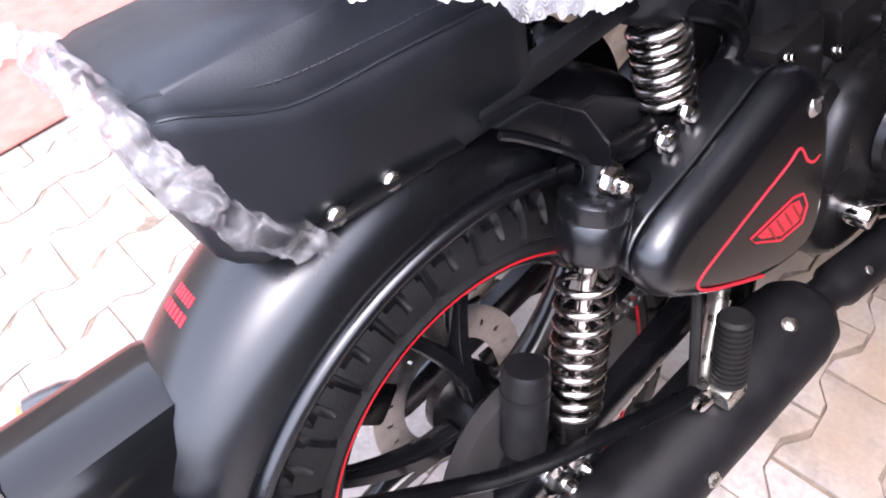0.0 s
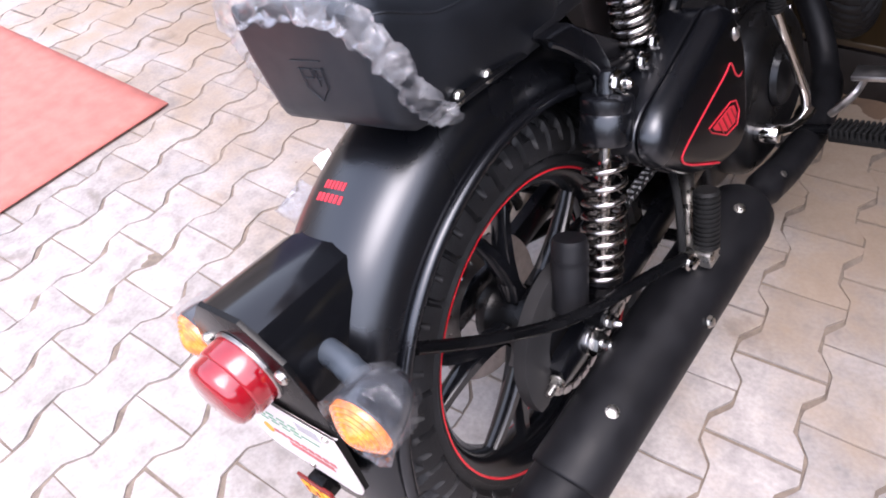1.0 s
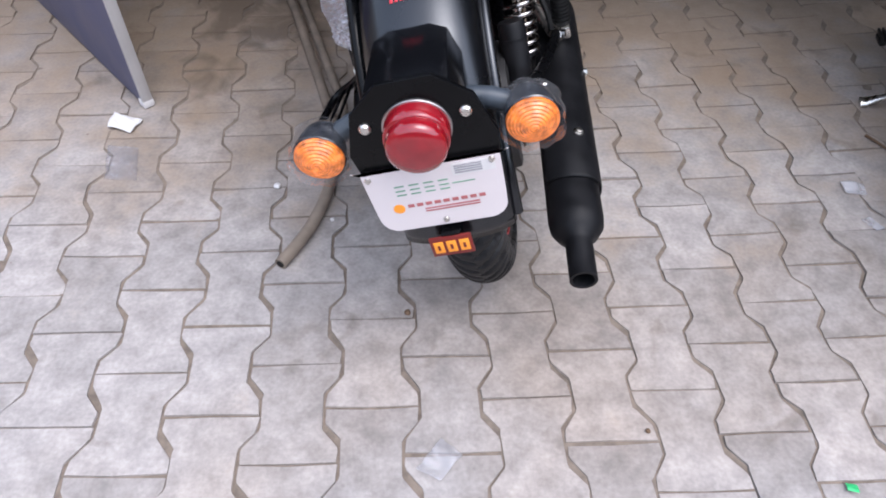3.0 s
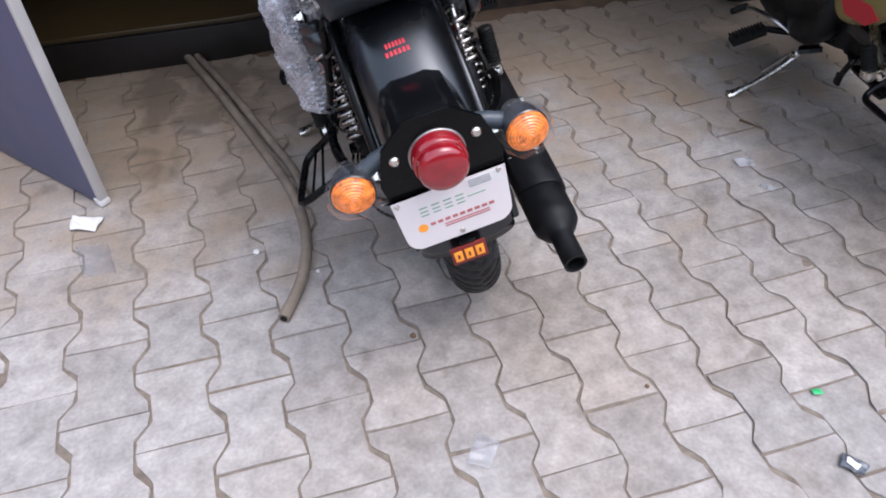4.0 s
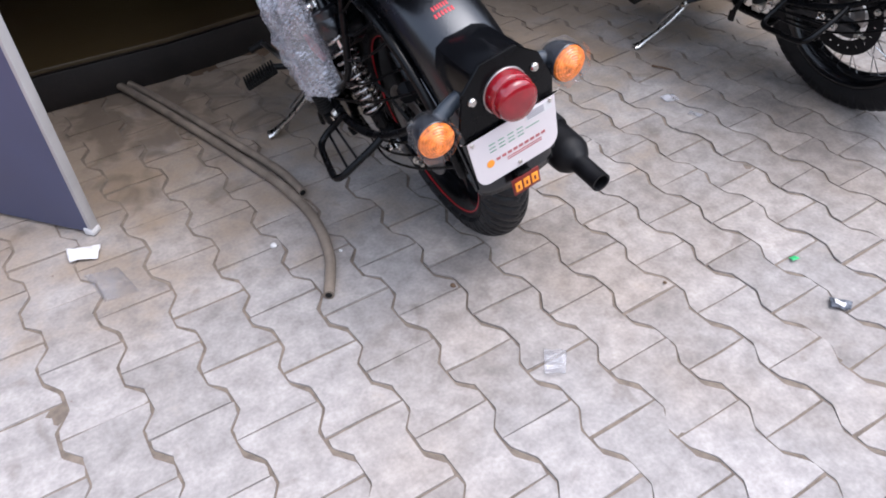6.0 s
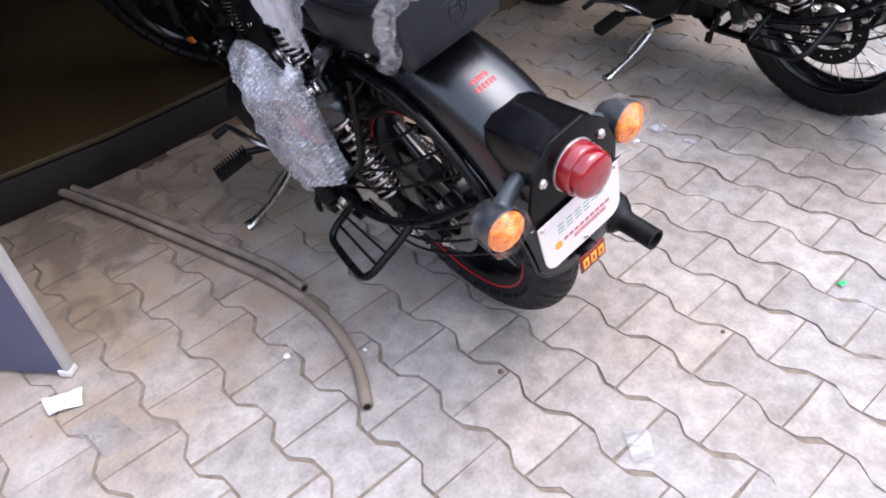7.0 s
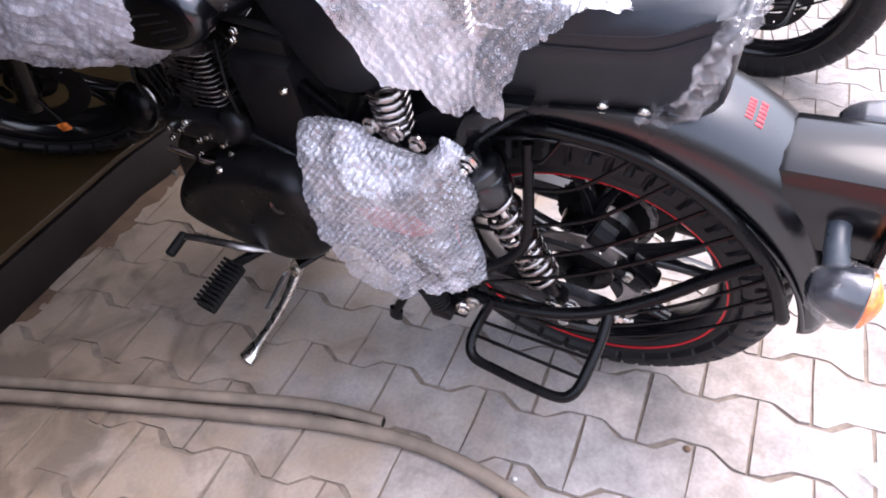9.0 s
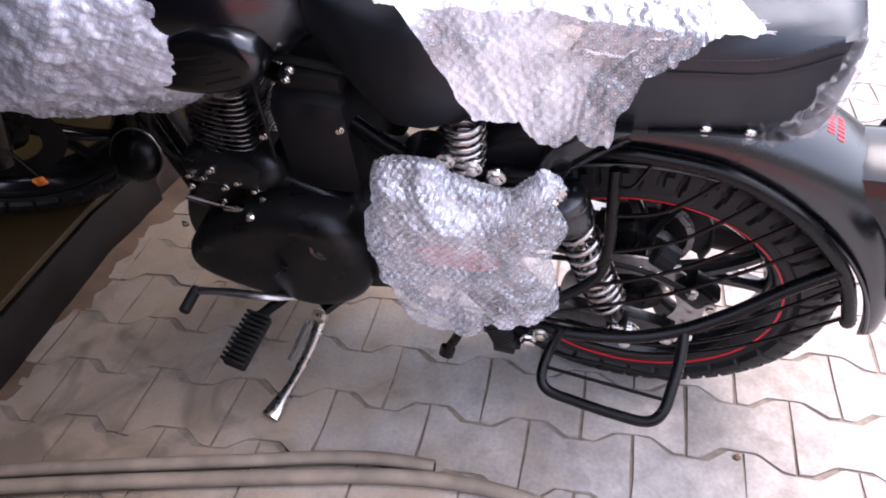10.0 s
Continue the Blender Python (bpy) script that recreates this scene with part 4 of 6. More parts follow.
    for s in (-1, 1):
        bm = B()
        pts = []
        for i in range(16 * 6 + 1):
            t = 2 * math.pi * i / 16
            pts.append((s * 0.108 + 0.025 * math.cos(t), 0.262 + 0.025 * math.sin(t), 0.640 + 0.085 * i / 96))
        tube(bm, pts, 0.0055, 7)
        part("saddle_spring", bm, SPRING, saddle, "chrome saddle spring", 60)
        bm = B()
        rod(bm, (s * 0.108, 0.262, 0.60), (s * 0.108, 0.262, 0.645), 0.012, 14, 0.002)
        rod(bm, (s * 0.09, 0.262, 0.605), (s * 0.145, 0.262, 0.605), 0.009, 12, 0.002)
        part("spring_foot", bm, STEEL, saddle)
        for y, z in (((0.254, 0.646), (0.219, 0.636)) if s > 0 else ((0.244, 0.667), (0.212, 0.656), (0.282, 0.672))):
            part("frame_bolt", hexbolt(B(), (s * 0.137, y, z), (s, 0, 0), 0.010, 0.012), CHROME, saddle, "bright bolt")

    # frame tubes
    bm = B()
    for s in (-1, 1):
        tube(bm, curve_pts([(s * 0.05, 0.95, 0.82), (s * 0.035, 0.6, 0.71), (s * 0.10, 0.35, 0.625), (s * 0.118, 0.2, 0.64), (s * 0.112, 0.12, 0.66)], 6), 0.014, 10)
        tube(bm, curve_pts([(s * 0.118, 0.22, 0.64), (s * 0.115, 0.33, 0.52), (s * 0.10, 0.45, 0.38), (s * 0.09, 0.5, 0.30)], 6), 0.014, 10)
        tube(bm, curve_pts([(s * 0.08, 0.5, 0.28), (s * 0.07, 0.7, 0.245), (s * 0.03, 0.82, 0.27), (s * 0.014, 0.86, 0.40), (s * 0.014, 0.90, 0.62), (s * 0.014, 0.95, 0.85)], 6), 0.014, 10)
        tube(bm, curve_pts([(s * 0.115, 0.28, 0.62), (s * 0.135, 0.2, 0.60), (s * 0.14, 0.13, 0.645)], 6), 0.016, 10)
    P("frame", bm, BLACK, "black tubular frame")
    for s in (-1, 1):
        bm = B()
        prism(bm, [(0.048, 0.756), (0.098, 0.750), (0.140, 0.715), (0.163, 0.668), (0.160, 0.640), (0.120, 0.640), (0.127, 0.667), (0.113, 0.690), (0.066, 0.736)], "yz", s * 0.106, s * 0.130, 0.003, 0.006)
        sb = P("shock_bracket", bm, SATIN, "pressed steel shock bracket", 30)
        part("flange", tube(B(), curve_pts([(s * 0.131, 0.050, 0.748), (s * 0.133, 0.068, 0.734), (s * 0.134, 0.113, 0.690), (s * 0.134, 0.126, 0.667), (s * 0.134, 0.122, 0.645)], 5), 0.0035, 6), SATIN, sb)
        bm = B()
        prism(bm, [(0.140, 0.700), (0.190, 0.690), (0.240, 0.655), (0.250, 0.610), (0.20, 0.575), (0.145, 0.600)], "yz", s * 0.088, s * 0.098, 0.002, 0.004)
        part("gusset", bm, MATT, sb)
        part("seat_rail", box(B(), (s * 0.098, 0.17, 0.757), (0.022, 0.24, 0.020), 0.004), MATT, sb)
        bm = B()
        rings = []
        for y, z, h, x in ((0.07, 0.325, 0.022, 0.108), (0.0, 0.322, 0.026, 0.108), (-0.055, 0.316, 0.022, 0.108), (-0.075, 0.314, 0.015, 0.108)):
            rings.append([(s * (x + 0.013 * a), y, z + h * b) for a, b in ((-1, -0.8), (-0.8, -1), (0.8, -1), (1, -0.8), (1, 0.8), (0.8, 1), (-0.8, 1), (-1, 0.8))])
        rings.insert(0, [(s * (0.105 + 0.015 * a), 0.47, 0.37 + 0.025 * b) for a, b in ((-1, -0.8), (-0.8, -1), (0.8, -1), (1, -0.8), (1, 0.8), (0.8, 1), (-0.8, 1), (-1, 0.8))])
        arm = P("swingarm", loft(bm, rings), SATIN, "black swingarm tube", 40)
        bm = B()
        rod(bm, (s * 0.118, 0, 0.318), (s * 0.126, 0, 0.318), 0.022, 20, 0.002)
        hexbolt(bm, (s * 0.126, 0, 0.318), (s, 0, 0), 0.0165, 0.016)
        rod(bm, (s * 0.14, 0, 0.318), (s * 0.156, 0, 0.318), 0.0095, 12, 0.002)
        part("axle_nut", bm, CHROME, arm, "chrome axle nut")
        bm = B()
        rod(bm, (s * 0.112, -0.075, 0.312), (s * 0.112, -0.105, 0.308), 0.005, 10)
        hexbolt(bm, (s * 0.112, -0.078, 0.311), (0, -1, -0.1), 0.009, 0.012)
        part("chain_adjuster", bm, ZINC, arm, "zinc-plated adjuster bolt")
    shock(bike, 1)
    shock(bike, -1)

    # chain, sprocket and guard
    bm = B()
    path = resample(chain_path(), 0.0125, True)
    for k, (p, d) in enumerate(path):
        m2 = Matrix.Translation(p) @ Vector((0, 1, 0)).rotation_difference(d).to_matrix().to_4x4()
        wv = 0.0055 if k % 2 else 0.0075
        for sx in (-1, 1):
            box(bm, m2 @ Vector((sx * wv, 0, 0)), (0.0016, 0.0155, 0.0105), 0, m2.to_3x3().to_4x4())
        rod(bm, m2 @ Vector((-0.009, 0.006, 0)), m2 @ Vector((0.009, 0.006, 0)), 0.004, 6)
    P("chain", bm, STEEL, "oily drive chain", 30)
    bm = B()
    tooth = []
    for k in range(76):
        a = 2 * math.pi * k / 76
        r = 0.091 if k % 2 else 0.083
        tooth.append((r * math.cos(a), 0.32 + r * math.sin(a)))
    prism(bm, tooth, "yz", 0.082, 0.088, 0, 0)
    bmesh.ops.triangulate(bm, faces=[f for f in bm.faces if len(f.verts) > 4])
    P("sprocket", bm, MATT, "dark rear sprocket", 30)
    bm = B()
    rings = []
    for k in range(25):
        a = radians(62 + (205 - 62) * k / 24)
        ring = []
        for r, x in ((0.070, 0.100), (0.112, 0.102), (0.124, 0.098), (0.126, 0.080), (0.123, 0.080), (0.118, 0.094), (0.070, 0.097)):
            ring.append((x, r * math.cos(a), 0.325 + r * math.sin(a)))
        rings.append(ring)
    loft(bm, rings)
    P("chain_guard", bm, GUARD, "curved dark grey chain guard", 40)
    bm = B()
    tube(bm, curve_pts([(0.09, 0.06, 0.440), (0.09, 0.2, 0.452), (0.088, 0.42, 0.455)], 6), 0.016, 8, flat=0.35)
    P("chain_cover", bm, BLACK)
    bm = B()
    lathe(bm, [(0, 0), (0.022, 0.0), (0.0245, 0.004), (0.0245, 0.098), (0.022, 0.104), (0, 0.104)], (0.119, -0.022, 0.400), (0.0, 0.36, 1), 24)
    lathe(bm, [(0.0255, 0.07), (0.0255, 0.076)], (0.119, -0.022, 0.400), (0.0, 0.36, 1), 24)
    P("canister", bm, MATT, "black plastic canister by the shock", 30)
    # brake caliper, drum arm and hose on the disc side
    bm = B()
    box(bm, (-0.075, -0.095, 0.395), (0.034, 0.06, 0.05), 0.008, Matrix.Rotation(radians(40), 4, "X"))
    box(bm, (-0.09, -0.10, 0.40), (0.02, 0.035, 0.03), 0.006, Matrix.Rotation(radians(40), 4, "X"))
    cal = P("brake_caliper", bm, BLACK, "black brake caliper")
    for p in ((-0.097, -0.085, 0.415), (-0.097, -0.118, 0.385)):
        part("caliper_bolt", hexbolt(B(), p, (-1, 0, 0), 0.007, 0.01), ZINC, cal)
    bm = lathe(B(), [(0, 0), (0.020, 0), (0.022, 0.003), (0.022, 0.03), (0.02, 0.034), (0, 0.034)], (-0.072, -0.05, 0.452), (0.2, 0.9, 0.35), 8)
    part("adjuster", bm, MATT, cal, "steel adjuster barrel", 20)
    bm = B()
    tube(bm, curve_pts([(-0.10, -0.08, 0.42), (-0.11, 0.02, 0.47), (-0.115, 0.2, 0.46), (-0.11, 0.42, 0.42)], 6), 0.0045, 8)
    part("brake_hose", bm, GRIP, cal)

    # right rear stay and folded pillion pegs
    line = curve_pts([(0.092, -0.250, 0.545), (0.112, -0.18, 0.494), (0.132, -0.11, 0.452), (0.152, -0.06, 0.432), (0.172, 0.0, 0.418), (0.190, 0.08, 0.398), (0.198, 0.155, 0.366)], 5)
    P("rear_stay", tube(B(), line, 0.0098, 10, flat=0.75), BLACK, "black bent stay")
    for s in (1, -1):
        bm = B()
        tube(bm, curve_pts([(s * 0.12, 0.33, 0.44), (s * 0.15, 0.27, 0.41), (s * 0.185, 0.19, 0.365), (s * 0.198, 0.15, 0.362)], 5), 0.012, 10)
        box(bm, (s * 0.212, 0.185, 0.352), (0.03, 0.036, 0.026), 0.004)
        br = P("peg_bracket", bm, ZINC if s > 0 or wire else BLACK, "cast peg bracket")
        part("bracket_bolt", hexbolt(B(), (s * 0.205, 0.150, 0.364), (s, -0.2, 0), 0.010, 0.012), CHROME, br)
        foot_peg(bike, (s * 0.213, 0.188, 0.362), (s * 0.213, 0.206, 0.452 if s > 0 else 0.420), 0.0185, 11 if s > 0 else 7, "pillion_peg")
    bm = B()
    tube(bm, curve_pts([(0.13, 0.25, 0.47), (0.165, 0.21, 0.455), (0.185, 0.175, 0.41), (0.19, 0.16, 0.372)], 6), 0.006, 8)
    P("rear_cable", bm, GRIP)

    # silencer and header pipe
    bm = B()
    ax = Vector((0.176, -0.385, 0.252))
    d = Vector((0.014, 0.685, 0.040)).normalized()
    lathe(bm, [(0.0185, 0.03), (0.0185, 0.0), (0.0230, 0.0), (0.0230, 0.072), (0.0255, 0.082), (0.036, 0.092), (0.0455, 0.108), (0.0475, 0.125), (0.0490, 0.60), (0.0500, 0.715), (0.0455, 0.742), (0.036, 0.756), (0.0, 0.757)], ax, d, 36)
    sil = P("silencer", bm, MATT, "matt black cylindrical silencer", 40)
    bm = B()
    lathe(bm, [(0.0, 0.0), (0.0182, 0.0), (0.0182, 0.001), (0, 0.001)], ax + d * 0.028, d, 20)
    part("tail_bore", bm, GRIP, sil)
    bm = B()
    rings = []
    for h, rr in ((0.195, 0.0510), (0.20, 0.0535), (0.30, 0.0545), (0.58, 0.0570), (0.715, 0.0575), (0.745, 0.0525), (0.762, 0.040)):
        ring = []
        for k in range(21):
            t = radians(-70 + 215 * k / 20)
            ring.append(ax + d * (h - (0.015 * abs(math.sin(t * 1.2)) if h < 0.21 else 0)) + rr * Vector((math.cos(t), 0, math.sin(t))))
        rings.append(ring)
    loft(bm, rings, False, False)
    sh = part("heat_shield", bm, MATT, sil, "matt black heat shield", 40)
    sol = sh.modifiers.new("thickness", "SOLIDIFY")
    sol.thickness, sol.offset = 0.003, -1
    for h, t in ((0.288, 62), (0.50, 10), (0.690, 66)):
        q = ax + d * h + (0.0545 if h < 0.4 else 0.0565) * Vector((math.cos(radians(t)), 0, math.sin(radians(t))))
        part("shield_screw", hexbolt(B(), q, (math.cos(radians(t)), 0, math.sin(radians(t))), 0.007, 0.007), ZINC, sil, "bright screw")
    bm = B()
    tube(bm, curve_pts([(0.190, 0.360, 0.292), (0.195, 0.44, 0.280), (0.195, 0.56, 0.252), (0.190, 0.72, 0.235), (0.165, 0.86, 0.25), (0.12, 0.94, 0.34), (0.07, 0.93, 0.48), (0.04, 0.86, 0.60), (0.03, 0.80, 0.64)], 7), [0.024] * 7 + [0.031] * 22 + [0.026] * 28, 18)
    P("exhaust_pipe", bm, MATT, "matt black exhaust header pipe", 60)
    part("pipe_screw", hexbolt(B(), (0.216, 0.47, 0.292), (0.7, 0, 0.7), 0.006, 0.006), ZINC, sil)

    # side boxes
    side_panel(bike, 1, paint if paint is KHAKI else SATIN)
    side_panel(bike, -1, paint if paint is KHAKI else SATIN)

    # engine
    bm = B()
    prism(bm, smooth_poly([(0.42, 0.30), (0.46, 0.26), (0.70, 0.245), (0.80, 0.29), (0.82, 0.36), (0.78, 0.46), (0.70, 0.53), (0.60, 0.54), (0.48, 0.50), (0.42, 0.42)], 3), "yz", -0.105, 0.115, 0.01, 0.01)
    eng = P("engine", bm, ENGINE, "black single-cylinder engine", 35)
    cover = smooth_poly([(0.432, 0.400), (0.455, 0.310), (0.535, 0.252), (0.62, 0.250), (0.70, 0.262), (0.775, 0.290), (0.803, 0.335), (0.772, 0.395), (0.715, 0.450), (0.60, 0.508), (0.52, 0.512), (0.455, 0.488)], 4)
    part("left_cover", prism(B(), cover, "yz", -0.10, -0.172, 0, 0.038, 7), ENGINE, eng, "smooth black crankcase cover", 30)
    bm = B()
    lathe(bm, [(0.0, -0.001), (0.008, -0.001), (0.009, 0.004), (0.014, 0.004), (0.016, 0.003), (0.021, 0.004), (0.022, 0.0)], (-0.163, 0.503, 0.450), (-0.80, -0.38, 0.42), 24)
    part("timing_plug", bm, GLOSS, eng)
    for y, z in ((0.46, 0.36), (0.49, 0.27), (0.56, 0.24), (0.66, 0.243), (0.78, 0.275), (0.52, 0.494), (0.61, 0.503), (0.69, 0.468), (0.80, 0.395)):
        part("cover_screw", hexbolt(B(), (-0.128, y, z), (-1, 0, 0), 0.0055, 0.006), ZINC, eng, "bright casing screw")
    rc = smooth_poly([(0.44, 0.36), (0.47, 0.28), (0.56, 0.25), (0.68, 0.26), (0.75, 0.32), (0.75, 0.42), (0.68, 0.50), (0.56, 0.52), (0.47, 0.46)], 4)
    part("right_cover", prism(B(), rc, "yz", 0.10, 0.165, 0, 0.03, 6), ENGINE, eng, "smooth black timing cover", 30)
    bm = B()
    lathe(bm, [(0.05, 0), (0.055, 0.01), (0.05, 0.02), (0.03, 0.028), (0, 0.03)], (0.158, 0.61, 0.40), (1, 0, 0), 32)
    part("oil_cover", bm, ENGINE, eng, "", 40)
    for k in range(8):
        a = 2 * math.pi * k / 8
        part("cover_screw", hexbolt(B(), (0.150, 0.60 + 0.145 * math.cos(a), 0.385 + 0.12 * math.sin(a)), (1, 0, 0), 0.0055, 0.006), ZINC, eng)
    bm = B()
    box(bm, (-0.075, 0.675, 0.540), (0.10, 0.15, 0.055), 0.012)
    lathe(bm, [(0.034, 0), (0.033, 0.012), (0.024, 0.022), (0.010, 0.027), (0, 0.028)], (-0.095, 0.605, 0.548), (-0.9, 0, 0.35), 24)
    part("cylinder_base", bm, ENGINE, eng, "", 40)
    for y, z in ((0.711, 0.535), (0.736, 0.535), (0.648, 0.535), (0.69, 0.555), (0.62, 0.522)):
        part("base_bolt", hexbolt(B(), (-0.122, y, z), (-1, 0, 0.1), 0.0058, 0.010), CHROME, eng, "bright hex bolt")
    for x, y, z in ((-0.098, 0.515, 0.745), (-0.098, 0.505, 0.762), (-0.100, 0.583, 0.628), (-0.108, 0.447, 0.672), (-0.125, 0.742, 0.507), (-0.125, 0.675, 0.519), (-0.125, 0.691, 0.480), (-0.120, 0.506, 0.496), (-0.128, 0.500, 0.391), (-0.126, 0.482, 0.346), (0.125, 0.47, 0.53), (0.128, 0.43, 0.60), (0.132, 0.52, 0.56), (0.12, 0.60, 0.59), (0.13, 0.66, 0.52), (0.14, 0.72, 0.47), (0.15, 0.70, 0.40)):
        part("engine_bolt", hexbolt(B(), (x, y, z), (math.copysign(1, x), 0, 0.2), 0.005, 0.009), CHROME, eng, "bright hex bolt")
    bm = B()
    box(bm, (0.09, 0.47, 0.555), (0.07, 0.10, 0.11), 0.014)
    rod(bm, (0.10, 0.50, 0.50), (0.14, 0.50, 0.50), 0.028, 18, 0.004)
    box(bm, (0.095, 0.62, 0.555), (0.06, 0.14, 0.07), 0.012)
    part("cylinder_base", bm, ENGINE, eng, "", 40)
    # finned cylinder, leaning back a little
    tilt = Matrix.Translation((-0.005, 0.679, 0.62)) @ Matrix.Rotation(radians(11), 4, "X")
    bm = box(B(), (0, 0, 0), (0.11, 0.11, 0.16), 0.01, None)
    cyl = part("cylinder", bm, ENGINE, eng, "black finned cylinder", 38, tilt)
    for k in range(13):
        z, sx = -0.066 + 0.0112 * k, 0.176
        sy = 0.128 - 0.0012 * k
        ol = smooth_poly([(-sx / 2, -sy / 2 + 0.03), (-sx / 2 + 0.03, -sy / 2), (sx / 2 - 0.03, -sy / 2), (sx / 2, -sy / 2 + 0.03), (sx / 2, sy / 2 - 0.03), (sx / 2 - 0.03, sy / 2), (-sx / 2 + 0.03, sy / 2), (-sx / 2, sy / 2 - 0.03)], 3)
        part("fin", prism(B(), ol, "xy", z, z + 0.0032, 0.0012, 0.0012, 2), FINEDGE, cyl, "fin with a bright edge", 50, tilt)
    bm = B()
    tube(bm, curve_pts([(-0.05, 0.76, 0.69), (-0.095, 0.79, 0.63), (-0.09, 0.80, 0.55), (-0.08, 0.77, 0.50)], 5), 0.004, 6)
    part("cable", bm, GRIP, eng)
    bm = B()
    tube(bm, curve_pts([(-0.06, 0.60, 0.70), (-0.10, 0.575, 0.64), (-0.10, 0.58, 0.57), (-0.09, 0.60, 0.52)], 5), 0.0028, 6)
    part("cable", bm, GRIP, eng)
    bm = B()
    box(bm, (-0.138, 0.660, 0.480), (0.014, 0.05, 0.015), 0.004)
    box(bm, (-0.154, 0.630, 0.470), (0.016, 0.017, 0.052), 0.005, Matrix.Rotation(radians(18), 4, "X"))
    rod(bm, (-0.14, 0.69, 0.483), (-0.14, 0.75, 0.492), 0.005, 8)
    part("clutch_lever", bm, CHROME, eng, "small bright clutch lever")
    bm = B()
    box(bm, (0.0, 0.505, 0.605), (0.20, 0.135, 0.20), 0.03)
    P("air_box", bm, MATT, "matt black air box", 30)
    bm = B()
    box(bm, (-0.02, 0.50, 0.715), (0.11, 0.10, 0.035), 0.012)
    rod(bm, (-0.06, 0.42, 0.735), (-0.06, 0.56, 0.75), 0.007, 8)
    P("electrics_box", bm, GRIP, "", 30)
    bm = B()
    lathe(bm, [(0, 0), (0.036, 0.002), (0.048, 0.006), (0.050, 0.012), (0.046, 0.02), (0.03, 0.035), (0, 0.037)], (-0.050, 0.905, 0.475), (-0.85, -0.1, 0.45), 32)
    horn = P("horn", bm, BLACK, "round black horn", 40)
    bm = B()
    lathe(bm, [(0.0485, 0.008), (0.0515, 0.008), (0.0515, 0.013), (0.0485, 0.013)], (-0.050, 0.905, 0.475), (-0.85, -0.1, 0.45), 40, True)
    part("rim", bm, STEEL, horn, "thin bright rim")

    # tank
    bm = B()
    rings = []
    for y, w, z0, z1 in ((0.475, 0.04, 0.80, 0.865), (0.485, 0.075, 0.775, 0.885), (0.52, 0.105, 0.755, 0.91), (0.58, 0.128, 0.735, 0.935), (0.68, 0.145, 0.725, 0.955), (0.80, 0.150, 0.725, 0.965), (0.92, 0.135, 0.715, 0.955), (1.0, 0.10, 0.74, 0.93), (1.03, 0.05, 0.78, 0.90)):
        ring = []
        for k in range(24):
            t = 2 * math.pi * k / 24
            c, s_ = math.cos(t), math.sin(t)
            ring.append((w * math.copysign(abs(c) ** 0.7, c), y, (z0 + z1) / 2 + (z1 - z0) / 2 * math.copysign(abs(s_) ** 0.75, s_)))
        rings.append(ring)
    loft(bm, rings)
    tank = P("fuel_tank", bm, paint, "satin fuel tank with ribbed knee pads", 50)
    for s in (-1, 1):
        bm = B()
        pad = smooth_poly([(0.522, 0.790), (0.55, 0.752), (0.62, 0.728), (0.70, 0.730), (0.71, 0.775), (0.67, 0.822), (0.60, 0.842), (0.54, 0.828)], 4)
        prism(bm, pad, "yz", s * 0.10, s * 0.143, 0, 0.020, 6)
        kp = part("knee_pad", bm, SATIN, tank, "black rubber knee pad with raised ribs", 30)
        for k in range(4):
            part("rib", tube(B(), [(s * 0.1425, 0.553 + 0.010 * k, 0.778 + 0.010 * k), (s * 0.1425, 0.612 + 0.012 * k, 0.756 + 0.012 * k)], 0.0018, 6), GRIP, kp)

    # fork, front mudguard
    bm = B()
    F = Vector((0.0, front[0], front[1]))
    turn = Matrix.Rotation(radians(steer), 4, Vector((0, -0.45, 0.9)))
    for s in (-1, 1):
        a = F + (turn @ Vector((s * 0.085, 0.0, 0.0)))
        rod(bm, a + Vector((0, 0.012, -0.03)), a + Vector((0, -0.17, 0.36)), 0.024, 18, 0.004)
        rod(bm, a + Vector((0, -0.17, 0.36)), a + Vector((0, -0.25, 0.52)), 0.017, 14)
    fork = P("fork", bm, SATIN, "black telescopic fork")
    spot = F + turn @ Vector((-0.128, -0.045, -0.065))
    part("reflector_bracket", rod(B(), F + turn @ Vector((-0.095, -0.02, 0.02)), spot, 0.005, 8), BLACK, fork)
    bm = box(B(), spot + Vector((-0.006, 0, 0)), (0.008, 0.024, 0.024), 0.003, turn.to_3x3().to_4x4())
    part("reflector", bm, AMBER, fork, "amber fork reflector")
    bm = B()
    rings = []
    for i in range(29):
        a = radians(20 + 150 * i / 28)
        rings.append([F + turn @ Vector((0.07 * math.copysign(abs(math.sin(q)) ** 0.85, q), (0.335 + 0.05 * max(math.cos(q), 0) ** 0.75) * math.cos(a), (0.335 + 0.05 * max(math.cos(q), 0) ** 0.75) * math.sin(a))) for q in [math.pi / 2 * (-1 + 2 * j / 14) for j in range(15)]])
    loft(bm, rings, False, False)
    ff = P("front_mudguard", bm, paint, "", 60)
    sol = ff.modifiers.new("thickness", "SOLIDIFY")
    sol.thickness = 0.003

    # pegs, levers, stands
    block_peg(bike, (-0.220, 0.640, 0.284), (-0.322, 0.654, 0.268), 0.046, 0.030)
    block_peg(bike, (0.240, 0.648, 0.272), (0.345, 0.632, 0.278), 0.042, 0.030)
    bm = B()
    tube(bm, [(0.10, 0.60, 0.26), (0.16, 0.655, 0.262), (0.245, 0.648, 0.272)], 0.010, 10)
    P("peg_bar", bm, BLACK)
    bm = B()
